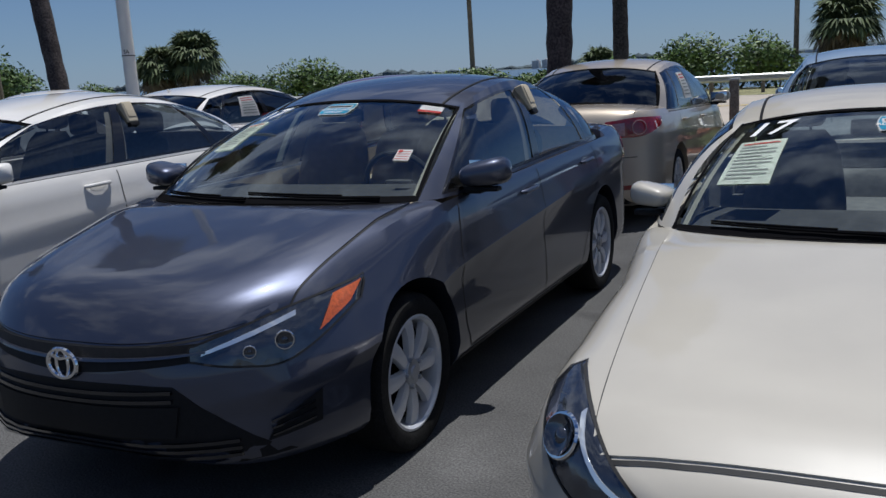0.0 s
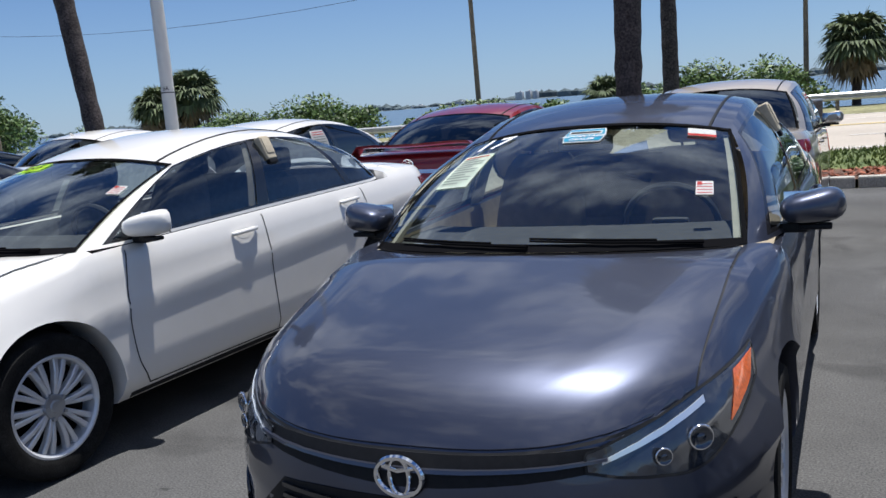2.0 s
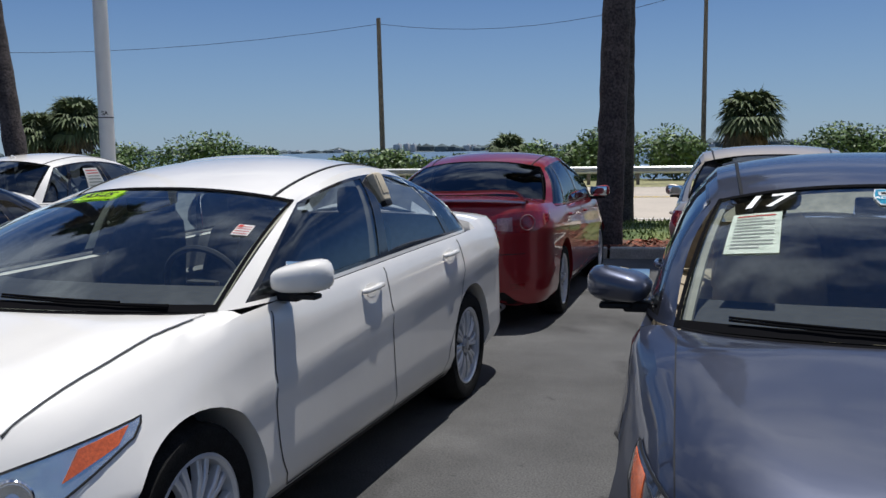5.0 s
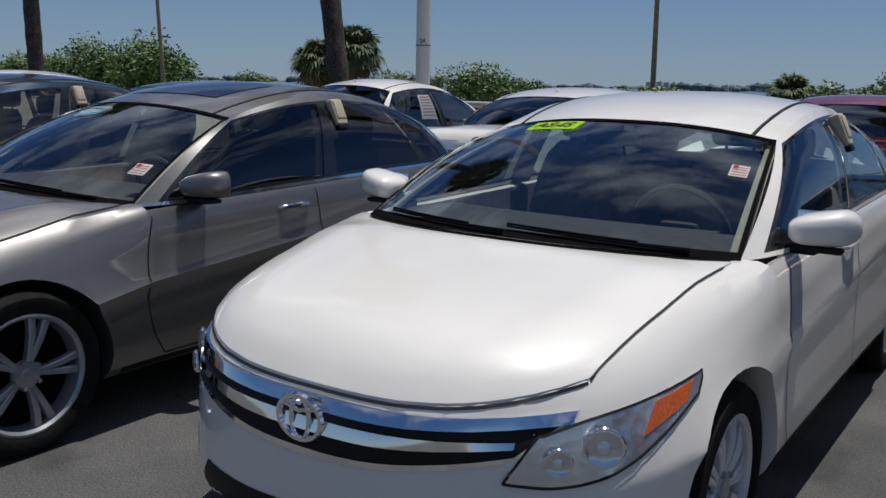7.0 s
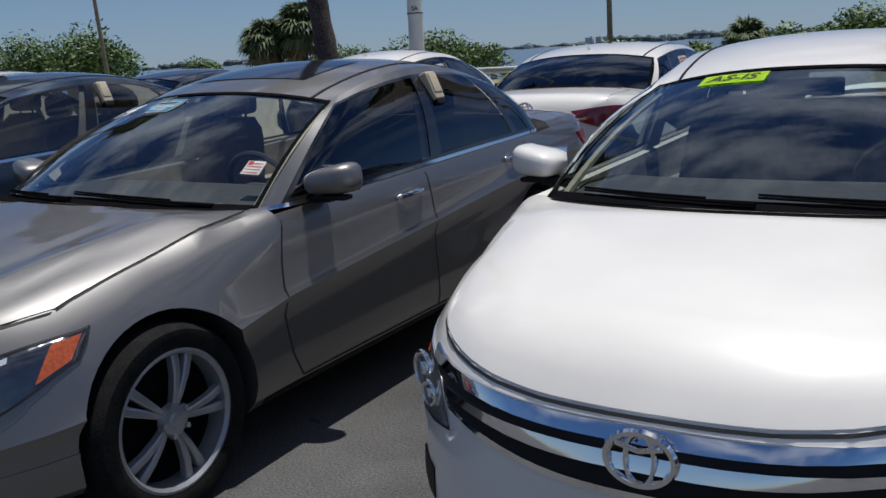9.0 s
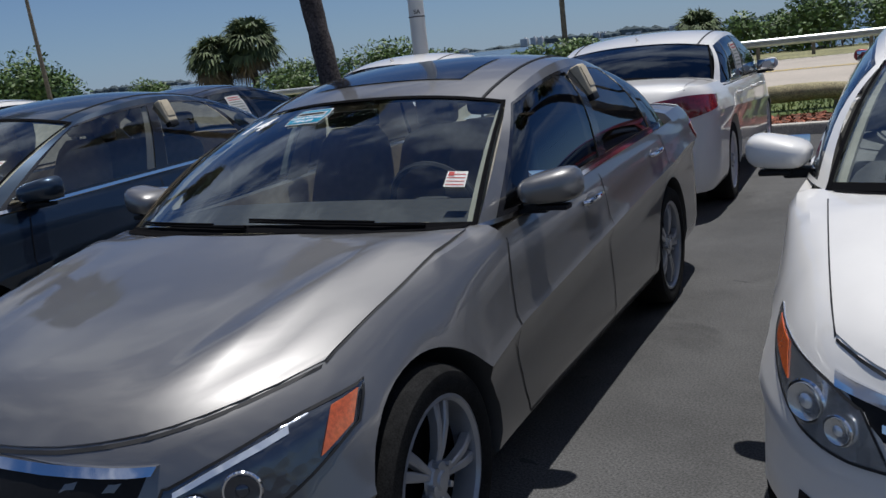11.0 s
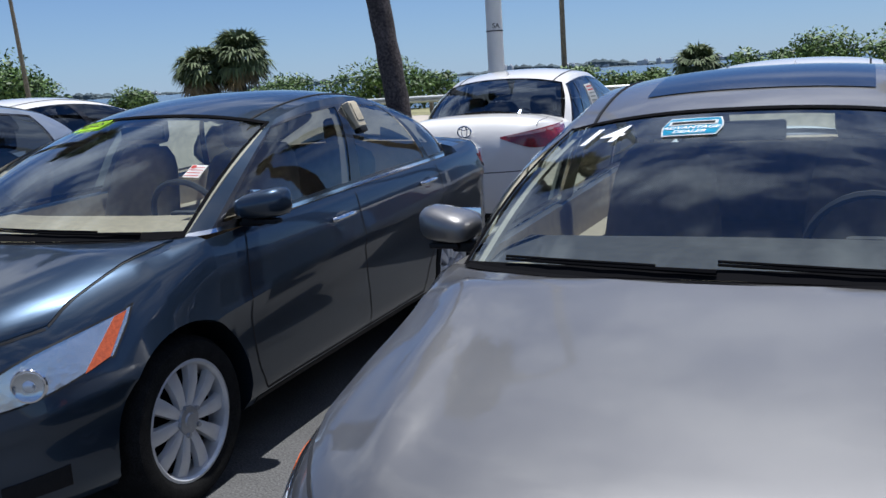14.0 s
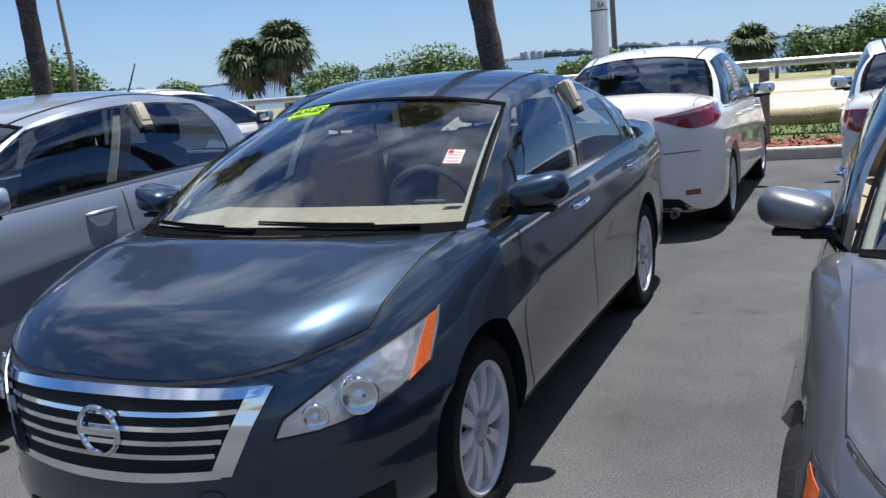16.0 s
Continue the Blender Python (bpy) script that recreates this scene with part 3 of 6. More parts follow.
def build_car(name, c, place, yaw, body, label, group, facing="front", cloth="grey_cloth", seats=True, side_tint="tint", detail=2):
    """A whole car out of its parts, set down at place with its yaw in degrees."""
    thing = new(name)
    tagged(thing, label, "car", group)
    bm = car_body(c)
    tree = BVHTree.FromBMesh(bm)
    cl = M[cloth]
    part("body", bm, [body, cl, M["black"]], thing, angle=28)
    # roof, pillars and window frames
    bm = bmesh.new()
    us = fractions([0, 1], 14)
    ss = fractions([-1, 1], 8)
    grid(bm, [[c.roof(s, u) for s in ss] for u in us])
    mk = []
    seal = 0.012
    for a, b in c.win:
        mk += [a - seal, a, b, b + seal]
    uu = fractions([0, 1] + mk, 26)
    vv = fractions([0, 0.03, 0.06, 0.86, 0.90, 1], 10)
    for s in (1, -1):
        vs = {}
        for i, u in enumerate(uu):
            for j, v in enumerate(vv):
                p = c.side(u, v)
                vs[i, j] = bm.verts.new((p.x * s, p.y, p.z))
        for i in range(len(uu) - 1):
            for j in range(len(vv) - 1):
                um, vm = (uu[i] + uu[i + 1]) / 2, (vv[j] + vv[j + 1]) / 2
                if any(a < um < b for a, b in c.win) and 0.06 < vm < 0.86:
                    continue
                q = [vs[i, j], vs[i + 1, j], vs[i + 1, j + 1], vs[i, j + 1]]
                f = bm.faces.new(q if s > 0 else q[::-1])
                if 0.03 < vm < 0.90 and c.win[0][0] - seal < um < c.win[-1][1] + seal:
                    f.material_index = 1
                if vm < 0.03 and c.chrome_line:
                    f.material_index = 2
    bmesh.ops.remove_doubles(bm, verts=bm.verts, dist=0.0005)
    part("roof", bm, [body, M["gloss"], M["chrome"]], thing)
    for sx in (1, -1):
        bm = bmesh.new()
        grid(bm, [[c.roof(sx * (0.86 + k), u) + Vector((0, 0, z)) for k, z in ((-0.012, 0.0), (-0.008, 0.004), (0.008, 0.004), (0.012, 0.0))] for u in fractions([0.0, 1.0], 20)])
        part("roof_moulding", bm, M["black"], thing)
    # panes
    wm = M["glass"] if c.clear else M["tint"]

    def pane(nm, f, us, vs, material, flip=False):
        bm = bmesh.new()
        grid(bm, [[f(u, v) for u in us] for v in vs])
        bmesh.ops.recalc_face_normals(bm, faces=bm.faces)
        o = part(nm, bm, material, thing)
        o.visible_shadow = False
        return o
    pane("windshield", c.windscreen, fractions([-1, 1], 10), fractions([0, 1], 10), wm)
    pane("rear_window", c.backlight, fractions([-1, 1], 10), fractions([0, 1], 8), M["dark_glass"] if c.dark_rear else M["tint"])
    for s in (1, -1):
        for k, (a, b) in enumerate(c.win):
            f = (lambda u, v, s=s: Vector((s * (c.side(u, v).x - 0.004), c.side(u, v).y, c.side(u, v).z)))
            pane("side_window" if k < 2 else "quarter_window", f, fractions([a, b], 22), fractions([0.06, 0.86], 8), M[side_tint])
    # black border of the windscreen
    for f, nm in ((c.windscreen, "windshield_border"), (c.backlight, "rear_window_border")):
        bm = bmesh.new()
        sg = -1 if f == c.windscreen else 1
        for va, vb in ((0.0, 0.045), (0.972, 1.0)):
            grid(bm, [[f(s, v) + Vector((0, sg * 0.003, 0.003)) for s in fractions([-1, 1], 10)] for v in (va, vb)])
        for sa, sb in ((-1, -0.98), (0.98, 1)):
            grid(bm, [[f(s, v) + Vector((s * 0.003, sg * 0.004, 0.004)) for s in (sa, sb)] for v in fractions([0, 1], 10)])
        part(nm, bm, M["frit"], thing)
    # wheels
    for y in (0, c.wb):
        for s in (1, -1):
            wheel(c, thing, s * (c.w / 2 - 0.152), y, s)
    # interior
    if seats:
        z = c.belt - 0.18
        for x in (0.37, -0.37):
            seat("front_seat", thing, x, c.ys + 1.02, z, 0.46, cl)
        seat("rear_seat", thing, 0, c.ys + 1.88, z - (0.02 if c.h > 1.4 else 0.22), 1.2, cl, True)
        bm = bmesh.new()
        rows = []
        for s in fractions([-0.93, 0.93], 8):
            b = c.windscreen(s, 0.03)
            rows.append([b + Vector((0, 0.03, -0.02)), b + Vector((0, 0.22, 0.005)), b + Vector((0, 0.5, 0.0)), b + Vector((0, 0.58, -0.05)), b + Vector((0, 0.6, -0.2))])
        grid(bm, rows)
        bmesh.ops.recalc_face_normals(bm, faces=bm.faces)
        part("dashboard", bm, M["beige"] if c.pale_dash else M["dark_cloth"], thing)
        bm = bmesh.new()
        ring = [Vector((0.37 + 0.185 * math.cos(a), c.ys + 0.5 - 0.06 * math.sin(a), c.belt + 0.0 + 0.175 * math.sin(a))) for a in [2 * math.pi * k / 28 for k in range(29)]]
        tube(bm, ring, [0.014] * 29, 6, False)
        box(bm, (0.37, c.ys + 0.48, c.belt - 0.02), (0.15, 0.05, 0.12), 0.02)
        box(bm, (0.37, c.ys + 0.49, c.belt - 0.01), (0.34, 0.02, 0.03), 0.008)
        part("steering_wheel", bm, M["dark_cloth"], thing)
        bm = bmesh.new()
        grid(bm, [[c.roof(s, u) * 1 + Vector((-s * 0.03, 0, -0.035)) for s in fractions([-0.97, 0.97], 6)] for u in fractions([0.02, 0.98], 8)])
        part("headliner", bm, M["lining"], thing)
        for sx in (1, -1):
            bm = bmesh.new()
            grid(bm, [[c.windscreen(sx * s, v) + Vector((0, 0.02 + d, -0.02)) for s, d in ((0.99, 0.03), (0.968, 0.0), (0.94, 0.012), (0.93, 0.05))] for v in fractions([0.04, 0.98], 10)])
            part("pillar_trim", bm, M["lining"], thing)
            bm = bmesh.new()
            u = (c.win[0][1] + c.win[1][0]) / 2
            grid(bm, [[Vector((sx * (c.side(u + k, v).x - 0.03), c.side(u + k, v).y, c.side(u + k, v).z)) for k in (-0.035, -0.012, 0.012, 0.035)] for v in fractions([0.0, 0.96], 8)])
            part("pillar_trim", bm, M["lining"], thing)
        bm = bmesh.new()
        p = c.windscreen(0, 0.86)
        box(bm, p + Vector((0, 0.07, -0.03)), (0.24, 0.03, 0.065), 0.012)
        part("rearview_mirror", bm, M["black"], thing)
    # door mirrors
    for s in (1, -1):
        p = c.side(0.1, 0.03)
        q = p + Vector((0.10 * c.mirror ** 3, 0.03 + c.mir_dy, 0.07))
        bm = bmesh.new()
        rows = []
        for k in range(13):
            t = -math.cos(math.pi * k / 12)
            e = max(0.0, 1 - abs(t) ** 4) ** 0.5
            hh = 0.066 * c.mirror * (0.86 + 0.14 * t) * e + 0.001
            dd = (0.115 - 0.035 * t) * c.mirror * e + 0.001
            loop = []
            for m in range(20):
                a = 2 * math.pi * m / 20
                ca, sa = math.cos(a), math.sin(a)
                loop.append(q + Vector((t * 0.112 * c.mirror, (-dd * max(0, ca) ** 0.7 if ca > 0 else 0.035 * e * (-ca) ** 0.3), hh * math.copysign(abs(sa) ** 0.6, sa) + 0.012 * e * t)))
            rows.append(loop)
        rows = [[Vector((v.x * s, v.y, v.z)) for v in r] + [Vector((r[0].x * s, r[0].y, r[0].z))] for r in rows]
        grid(bm, rows)
        bmesh.ops.remove_doubles(bm, verts=bm.verts, dist=0.0004)
        bmesh.ops.recalc_face_normals(bm, faces=bm.faces)
        mo = part("door_mirror", bm, body, thing, angle=50)
        bm = bmesh.new()
        box(bm, (s * (q.x - 0.01), q.y + 0.031, q.z), (0.18 * c.mirror, 0.006, 0.10 * c.mirror), 0.002)
        part("mirror_glass", bm, M["chrome"], mo)
        bm = bmesh.new()
        box(bm, (s * (q.x - 0.085), q.y - 0.01, q.z - 0.075), (0.14, 0.075, 0.035), 0.012)
        box(bm, (s * (q.x + 0.01), q.y - 0.03, q.z - 0.07), (0.11, 0.06, 0.02), 0.008)
        part("mirror_foot", bm, M["black"], mo)
    # doors: gaps and handles
    dl = c.doors
    sill = c.sill + 0.075
    for mir in (False, True):
        def rib(pts, **k):
            part("panel_gap", ribbon(tree, [(1.0, y, z) for y, z in pts], (-1, 0, 0), mirror=mir, **k), M["gap"], thing, smooth=False)
        f0, f1, f2 = dl
        rib([(f0 + 0.06, c.shoulder(f0) - 0.02), (f0 + 0.01, 0.7), (f0 + 0.02, 0.42), (f0 + 0.09, sill)])
        rib([(f1 - 0.01, c.shoulder(f1) - 0.02), (f1, 0.6), (f1 + 0.01, sill)])
        rib([(f2 + 0.02, c.shoulder(f2) - 0.02), (f2 + 0.04, 0.85), (f2 - 0.04, 0.62), (f2 - 0.24, 0.4), (f2 - 0.3, sill)])
        rib([(f0 + 0.09, sill), (f1, sill), (f2 - 0.3, sill)])
        for hy, dz in ((f1 - 0.2, 0.0), (f2 - 0.16, 0.035)):
            z = c.handle_z + dz
            arc = [math.pi * k / 8 for k in range(9)]
            bm = patch(tree, [(1, hy - 0.062 * math.cos(t), z - 0.004 - 0.036 * math.sin(t)) for t in arc], [(1, hy - 0.062 * math.cos(t), z + 0.022 * math.sin(t)) for t in arc], (-1, 0, 0), 0.0012, 18, 4, 0.002, mirror=mir)
            part("handle_cup", bm, M["black"] if c.dark_cup else body, thing)
            a = project(tree, (1, hy, z), (-1, 0, 0), 0.0)
            sx = -1 if mir else 1
            bm = bmesh.new()
            pts = [(sx * (a.x + o), hy + dy, z + k) for dy, o, k in ((-0.1, 0.002, -0.004), (-0.085, 0.018, -0.002), (-0.03, 0.027, 0.002), (0.04, 0.028, 0.004), (0.09, 0.021, 0.004), (0.105, 0.004, 0.003))]
            tube(bm, pts, [0.009, 0.012, 0.0125, 0.0125, 0.012, 0.009], 10)
            part("door_handle", bm, M[c.handle] if c.handle else body, thing)
        # side moulding along the sill
        bm = patch(tree, [(1, 0.42, c.sill + 0.03), (1, 1.3, c.sill + 0.03), (1, c.wb - 0.42, c.sill + 0.03)], [(1, 0.42, c.sill + 0.055), (1, 1.3, c.sill + 0.06), (1, c.wb - 0.42, c.sill + 0.055)], (-1, 0, 0), 0.004, 16, 2, 0.006, mirror=mir)
        part("sill_moulding", bm, M["black"], thing)
        hx = c.w / 2
        gl = [(1.0, c.wb + 0.3, c.tail - 0.25), (1.0, c.y1 - 0.36, c.tail - 0.22)]
        if not c.hatch:
            gl = [(hx * 0.70, c.yg - 0.02, 2), (hx * 0.74, c.yg + 0.2, 2), (hx * 0.72, c.y1 - 0.10, 2)]
            part("panel_gap", ribbon(tree, gl, (0, 0, -1), width=0.007, mirror=mir), M["gap"], thing, smooth=False)
    bonnet(c, thing, tree, body)
    # wipers
    for s0, s1 in ((0.82, 0.02), (0.02, -0.78)):
        bm = bmesh.new()
        pts = [c.windscreen(s0 + (s1 - s0) * t, 0.022 + 0.03 * t) + Vector((0, -0.012, 0.012)) for t in (0, 0.25, 0.5, 0.75, 1)]
        tube(bm, pts, [0.008, 0.006, 0.005, 0.005, 0.004], 6)
        tube(bm, [p + Vector((0, 0.003, 0.008)) for p in pts[1:]], [0.004] * 4, 6)
        part("wiper", bm, M["frit"], thing)
    bm = bmesh.new()
    rows = [[project(tree, (s * c.xb * 0.97, c.windscreen(s, 0).y - d, 1), (0, 0, -1), 0.006) for d in (-0.015, 0.015, 0.04)] for s in fractions([-1, 1], 10)]
    grid(bm, rows)
    bmesh.ops.recalc_face_normals(bm, faces=bm.faces)
    part("cowl", bm, M["frit"], thing)
    if c.front:
        c.front(c, thing, tree, body)
    if c.rear:
        c.rear(c, thing, tree, body)
    thing.matrix_basis = pose(*place, 0, 0, 0, yaw) if len(place) == 2 else pose(*place, 0, 0, yaw)
    return thing


# ---- faces of the cars ----
def on_front(tree, thing, name, low, high, material, off=0.004, n=16, m=3, label=""):
    return part(name, patch(tree, low, high, (0, 1, 0), off, n, m), material, thing, label)


def emblem(tree, thing, x, y, z, d, r, name="emblem", flat=0.78):
    """A plain chrome oval with a bar, raised on the shell."""
    p = project(tree, (x, y, z), d, 0.02)
    q = (-Vector(d)).to_track_quat("Z", "Y").to_matrix().to_4x4()
    bm = bmesh.new()
    ring = [Vector((r * math.cos(a), r * flat * math.sin(a), 0)) for a in [2 * math.pi * k / 28 for k in range(29)]]
    tube(bm, ring, [r * 0.13] * 29, 6, False)
    if flat < 1:
        tube(bm, [Vector((r * 0.42 * math.cos(a), r * flat * math.sin(a), 0)) for a in [2 * math.pi * k / 20 for k in range(21)]], [r * 0.09] * 21, 6, False)
        tube(bm, [Vector((-r * 0.7, r * 0.4, 0)), Vector((0, r * 0.26, 0.004)), Vector((r * 0.7, r * 0.4, 0))], [r * 0.09] * 3, 6)
    else:
        box(bm, (0, 0, 0.004), (r * 2.0, r * 0.34, 0.008), 0.003)
    bm.transform(Matrix.Translation(p) @ q)
    part(name, bm, M["chrome"], thing, "chrome emblem")


def headlamps(tree, thing, low, high, base, amber=None, projector=(), d=(-0.55, 0.83, 0), bright=None):
    """Both headlamps: housing, amber corner, projector lenses and a bright strip."""
    for mir in (False, True):
        h = part("headlight", patch(tree, low, high, d, 0.007, 18, 5, 0.02, mirror=mir), base, thing, angle=60)
        if amber:
            part("amber_reflector", patch(tree, *amber, d, 0.0105, 8, 3, 0.003, mirror=mir), M["amber"], h)
        if bright:
            part("lamp_strip", patch(tree, *bright, d, 0.0105, 14, 2, 0.003, mirror=mir), M["lens"], h)
        for p, r in projector:
            q = project(tree, p, d, 0.02)
            dv = Vector(d).normalized()
            if mir:
                q.x, dv.x = -q.x, -dv.x
            bm = bmesh.new()
            rot = (-dv).to_track_quat("Z", "Y").to_matrix().to_4x4()
            ring = [Vector((r * math.cos(a), r * math.sin(a), 0)) for a in [2 * math.pi * k / 24 for k in range(25)]]
            tube(bm, ring, [r * 0.14] * 25, 6, False)
            bm.transform(Matrix.Translation(q) @ rot)
            part("lamp_ring", bm, M["chrome"], h)
            bm = bmesh.new()
            prof = [(0.95, 0.06), (0.8, -0.03), (0.55, -0.09), (0.34, -0.11)]
            rows = [[Vector((r * a * math.cos(2 * math.pi * k / 24), r * a * math.sin(2 * math.pi * k / 24), r * (b + 0.16))) for a, b in prof] for k in range(24)]
            grid(bm, rows, closed_u=True)
            bm.transform(Matrix.Translation(q) @ rot)
            part("reflector_bowl", bm, base, h)
            bm = bmesh.new()
            bmesh.ops.create_uvsphere(bm, u_segments=16, v_segments=8, radius=r * 0.42, matrix=Matrix.Translation(q) @ rot @ Matrix.Diagonal((1, 1, 0.5, 1)))
            part("projector", bm, M["lens"] if base == M["lamp"] else M["lamp_dark"], h)
        # clear cover with its dark edge
        edge = [Vector(p) for p in smooth_curve(low, 24)] + [Vector(p) for p in smooth_curve(high, 24)][::-1]
        part("lamp_seal", ribbon(tree, edge + [edge[0]], d, width=0.007, off=0.0085, n=60, mirror=mir), M["gap"], h, smooth=False)


def taillamps(tree, thing, low, high, clear=None, d=(-0.5, -0.86, 0), ring=None):
    for mir in (False, True):
        h = part("taillight", patch(tree, low, high, d, 0.009, 16, 5, 0.02, mirror=mir), M["red"], thing, angle=60)
        if clear:
            part("clear_band", patch(tree, *clear, d, 0.012, 10, 3, 0.003, mirror=mir), M["red_clear"], h)
        if ring:
            q = project(tree, ring[0], d, 0.012)
            dv = Vector(d).normalized()
            if mir:
                q.x, dv.x = -q.x, -dv.x
            bm = bmesh.new()
            rr = ring[1]
            tube(bm, [Vector((rr * math.cos(a), rr * math.sin(a), 0)) for a in [2 * math.pi * k / 24 for k in range(25)]], [rr * 0.09] * 25, 6, False)
            bm.transform(Matrix.Translation(q) @ (-dv).to_track_quat("Z", "Y").to_matrix().to_4x4())
            part("lamp_ring", bm, M["red_clear"], h)


def rear_common(c, thing, tree, body, low_black=True, plate=True):
    y = c.y1
    z = c.tail
    if low_black:
        part("rear_valance", patch(tree, [(-0.62, y, c.sill + 0.03), (0, y, c.sill + 0.02), (0.62, y, c.sill + 0.03)], [(-0.5, y, c.sill + 0.13), (0, y, c.sill + 0.15), (0.5, y, c.sill + 0.13)], (0, -1, 0), 0.005, 12, 3), M["black"], thing)
    for mir in (False, True):
        part("bumper_reflector", patch(tree, [(0.56, y, c.sill + 0.16), (0.68, y, c.sill + 0.16)], [(0.56, y, c.sill + 0.20), (0.68, y, c.sill + 0.205)], (-0.2, -1, 0), 0.004, 5, 2, 0.008, mirror=mir), M["red"], thing)
    part("panel_gap", ribbon(tree, [(-0.66, y, z - 0.42), (0, y, z - 0.44), (0.66, y, z - 0.42)], (0, -1, 0), width=0.008), M["gap"], thing, smooth=False)
    if plate:
        part("licence_plate", patch(tree, [(-0.155, y, z - 0.37), (0.155, y, z - 0.37)], [(-0.155, y, z - 0.22), (0.155, y, z - 0.22)], (0, -1, 0), 0.012, 4, 2), M["plate"], thing, "white licence plate")
        part("plate_band", patch(tree, [(-0.14, y, z - 0.265), (0.14, y, z - 0.265)], [(-0.14, y, z - 0.235), (0.14, y, z - 0.235)], (0, -1, 0), 0.015, 4, 1, 0.002), M["blue_print"], thing)
    bm = bmesh.new()
    lathe(bm, [(0.028, 0.0), (0.032, 0.0), (0.032, 0.12), (0.026, 0.12)], 16)
    bm.transform(pose(-0.45, y - 0.04, c.sill + 0.0, 0, 0, -90))
    part("exhaust_pipe", bm, M["alloy_dark"], thing)


def spoiler(c, thing, tree, body):
    bm = bmesh.new()
    rows = []
    for s in fractions([-1, 1], 8):
        p = project(tree, (s * 0.66, c.y1 - 0.13 - 0.1 * s * s, 2), (0, 0, -1), 0.0)
        h = 0.07 if abs(s) < 0.9 else 0.0
        rows.append([p + Vector((0, -0.07, h)), p + Vector((0, -0.0, h + 0.02)), p + Vector((0, 0.09, h + 0.03)), p + Vector((0, 0.085, h + 0.01)), p + Vector((0, 0.0, h - 0.005)), p + Vector((0, -0.07, h))])
    grid(bm, rows)
    bmesh.ops.recalc_face_normals(bm, faces=bm.faces)
    part("spoiler", bm, body, thing)


# ---- things on the cars ----
def on_glass(c, thing, name, f, s0, s1, v0, v1, material, label, category, off=0.004, shear=0.0, cut=0.0, sgn=-1):
    """A thin vinyl or paper sheet that lies on a pane."""
    bm = bmesh.new()
    m = thing.matrix_basis
    rows = []
    for v in fractions([v0, v1], 6 / max(0.01, v1 - v0) * 0.6):
        t = (v - v0) / (v1 - v0)
        k = cut * abs(2 * t - 1) ** 1.5
        rows.append([m @ (f(s0 + k + (s1 - s0 - 2 * k) * i / 4 + shear * t, v) + Vector((0, sgn * off, off))) for i in range(5)])
    grid(bm, rows)
    solid = bmesh.ops.solidify(bm, geom=bm.faces[:], thickness=0.0008)
    bmesh.ops.recalc_face_normals(bm, faces=bm.faces)
    o = obj(name, bm, material)
    if label:
        tagged(o, label, category)
    return o


def words_on_glass(c, thing, name, f, s, v, words, size, material, parent=None, label="", tilt=0.0, off=0.006):
    verts, faces = text_points(words, size)
    w = (f(0.05, v) - f(-0.05, v)).length / 0.1
    h = (f(s, v + 0.05) - f(s, v - 0.05)).length / 0.1
    bm = bmesh.new()
    m = thing.matrix_basis
    ct, st = math.cos(tilt), math.sin(tilt)
    vs = []
    for p in verts:
        a, b = p.x * ct - p.y * st + p.y * 0.2, p.x * st + p.y * ct
        # read from outside, the car's own left lies to the reader's right
        vs.append(bm.verts.new(m @ (f(s + a / w, v + b / h) + Vector((0, -off, off)))))
    for q in faces:
        try:
            bm.faces.new([vs[i] for i in q])
        except ValueError:
            pass
    o = obj(name, bm, material, parent, "", smooth=False)
    if parent is None:
        tagged(o, label, "sticker")
    return o


def key_box(c, thing, side=1, u=0.53, v=0.82):
    """A tan key box hung over the edge of a door window."""
    p = c.side(u, v)
    q = thing.matrix_basis
    t = new("key_lock_box")
    tagged(t, "tan plastic key lock box hung on a car window", "lock box", "lock boxes on the car windows")
    rot = pose(p.x * side + side * 0.035, p.y, p.z - 0.04, 0, side * -24, 0)
    bm = bmesh.new()
    box(bm, (0, 0, 0), (0.05, 0.088, 0.15), 0.012, seg=3)
    box(bm, (side * 0.027, 0, 0.01), (0.006, 0.07, 0.1), 0.002)
    part("case", bm, M["tan"], t)
    bm = bmesh.new()
    box(bm, (0, 0, -0.088), (0.046, 0.078, 0.028), 0.006)
    part("base_cap", bm, M["black"], t)
    bm = bmesh.new()
    tube(bm, [(-side * 0.02, 0, 0.05), (-side * 0.055, 0, 0.09), (-side * 0.05, 0, 0.02)], [0.006] * 3, 6)
    part("shackle", bm, M["alloy_dark"], t)
    t.matrix_basis = q @ rot
    return t


def window_paper(c, thing, s0, s1, v0, v1, label="printed white paper sheet behind a windshield"):
    o = on_glass(c, thing, "window_sheet", c.windscreen, s0, s1, v0, v1, M["paper"], label, "paper sheet", 0.003)
    n = 11
    for i in range(n):
        v = v1 - (v1 - v0) * (i + 1.2) / (n + 1.5)
        k = on_glass(c, thing, "print_line", c.windscreen, s0 + (s1 - s0) * 0.1, s1 - (s1 - s0) * (0.12 + 0.25 * (i % 3 == 1)), v, v + (v1 - v0) * 0.028, M["red_print"] if i == 0 else M["ink"], "", "", 0.0045)
        k.parent = o
    return o


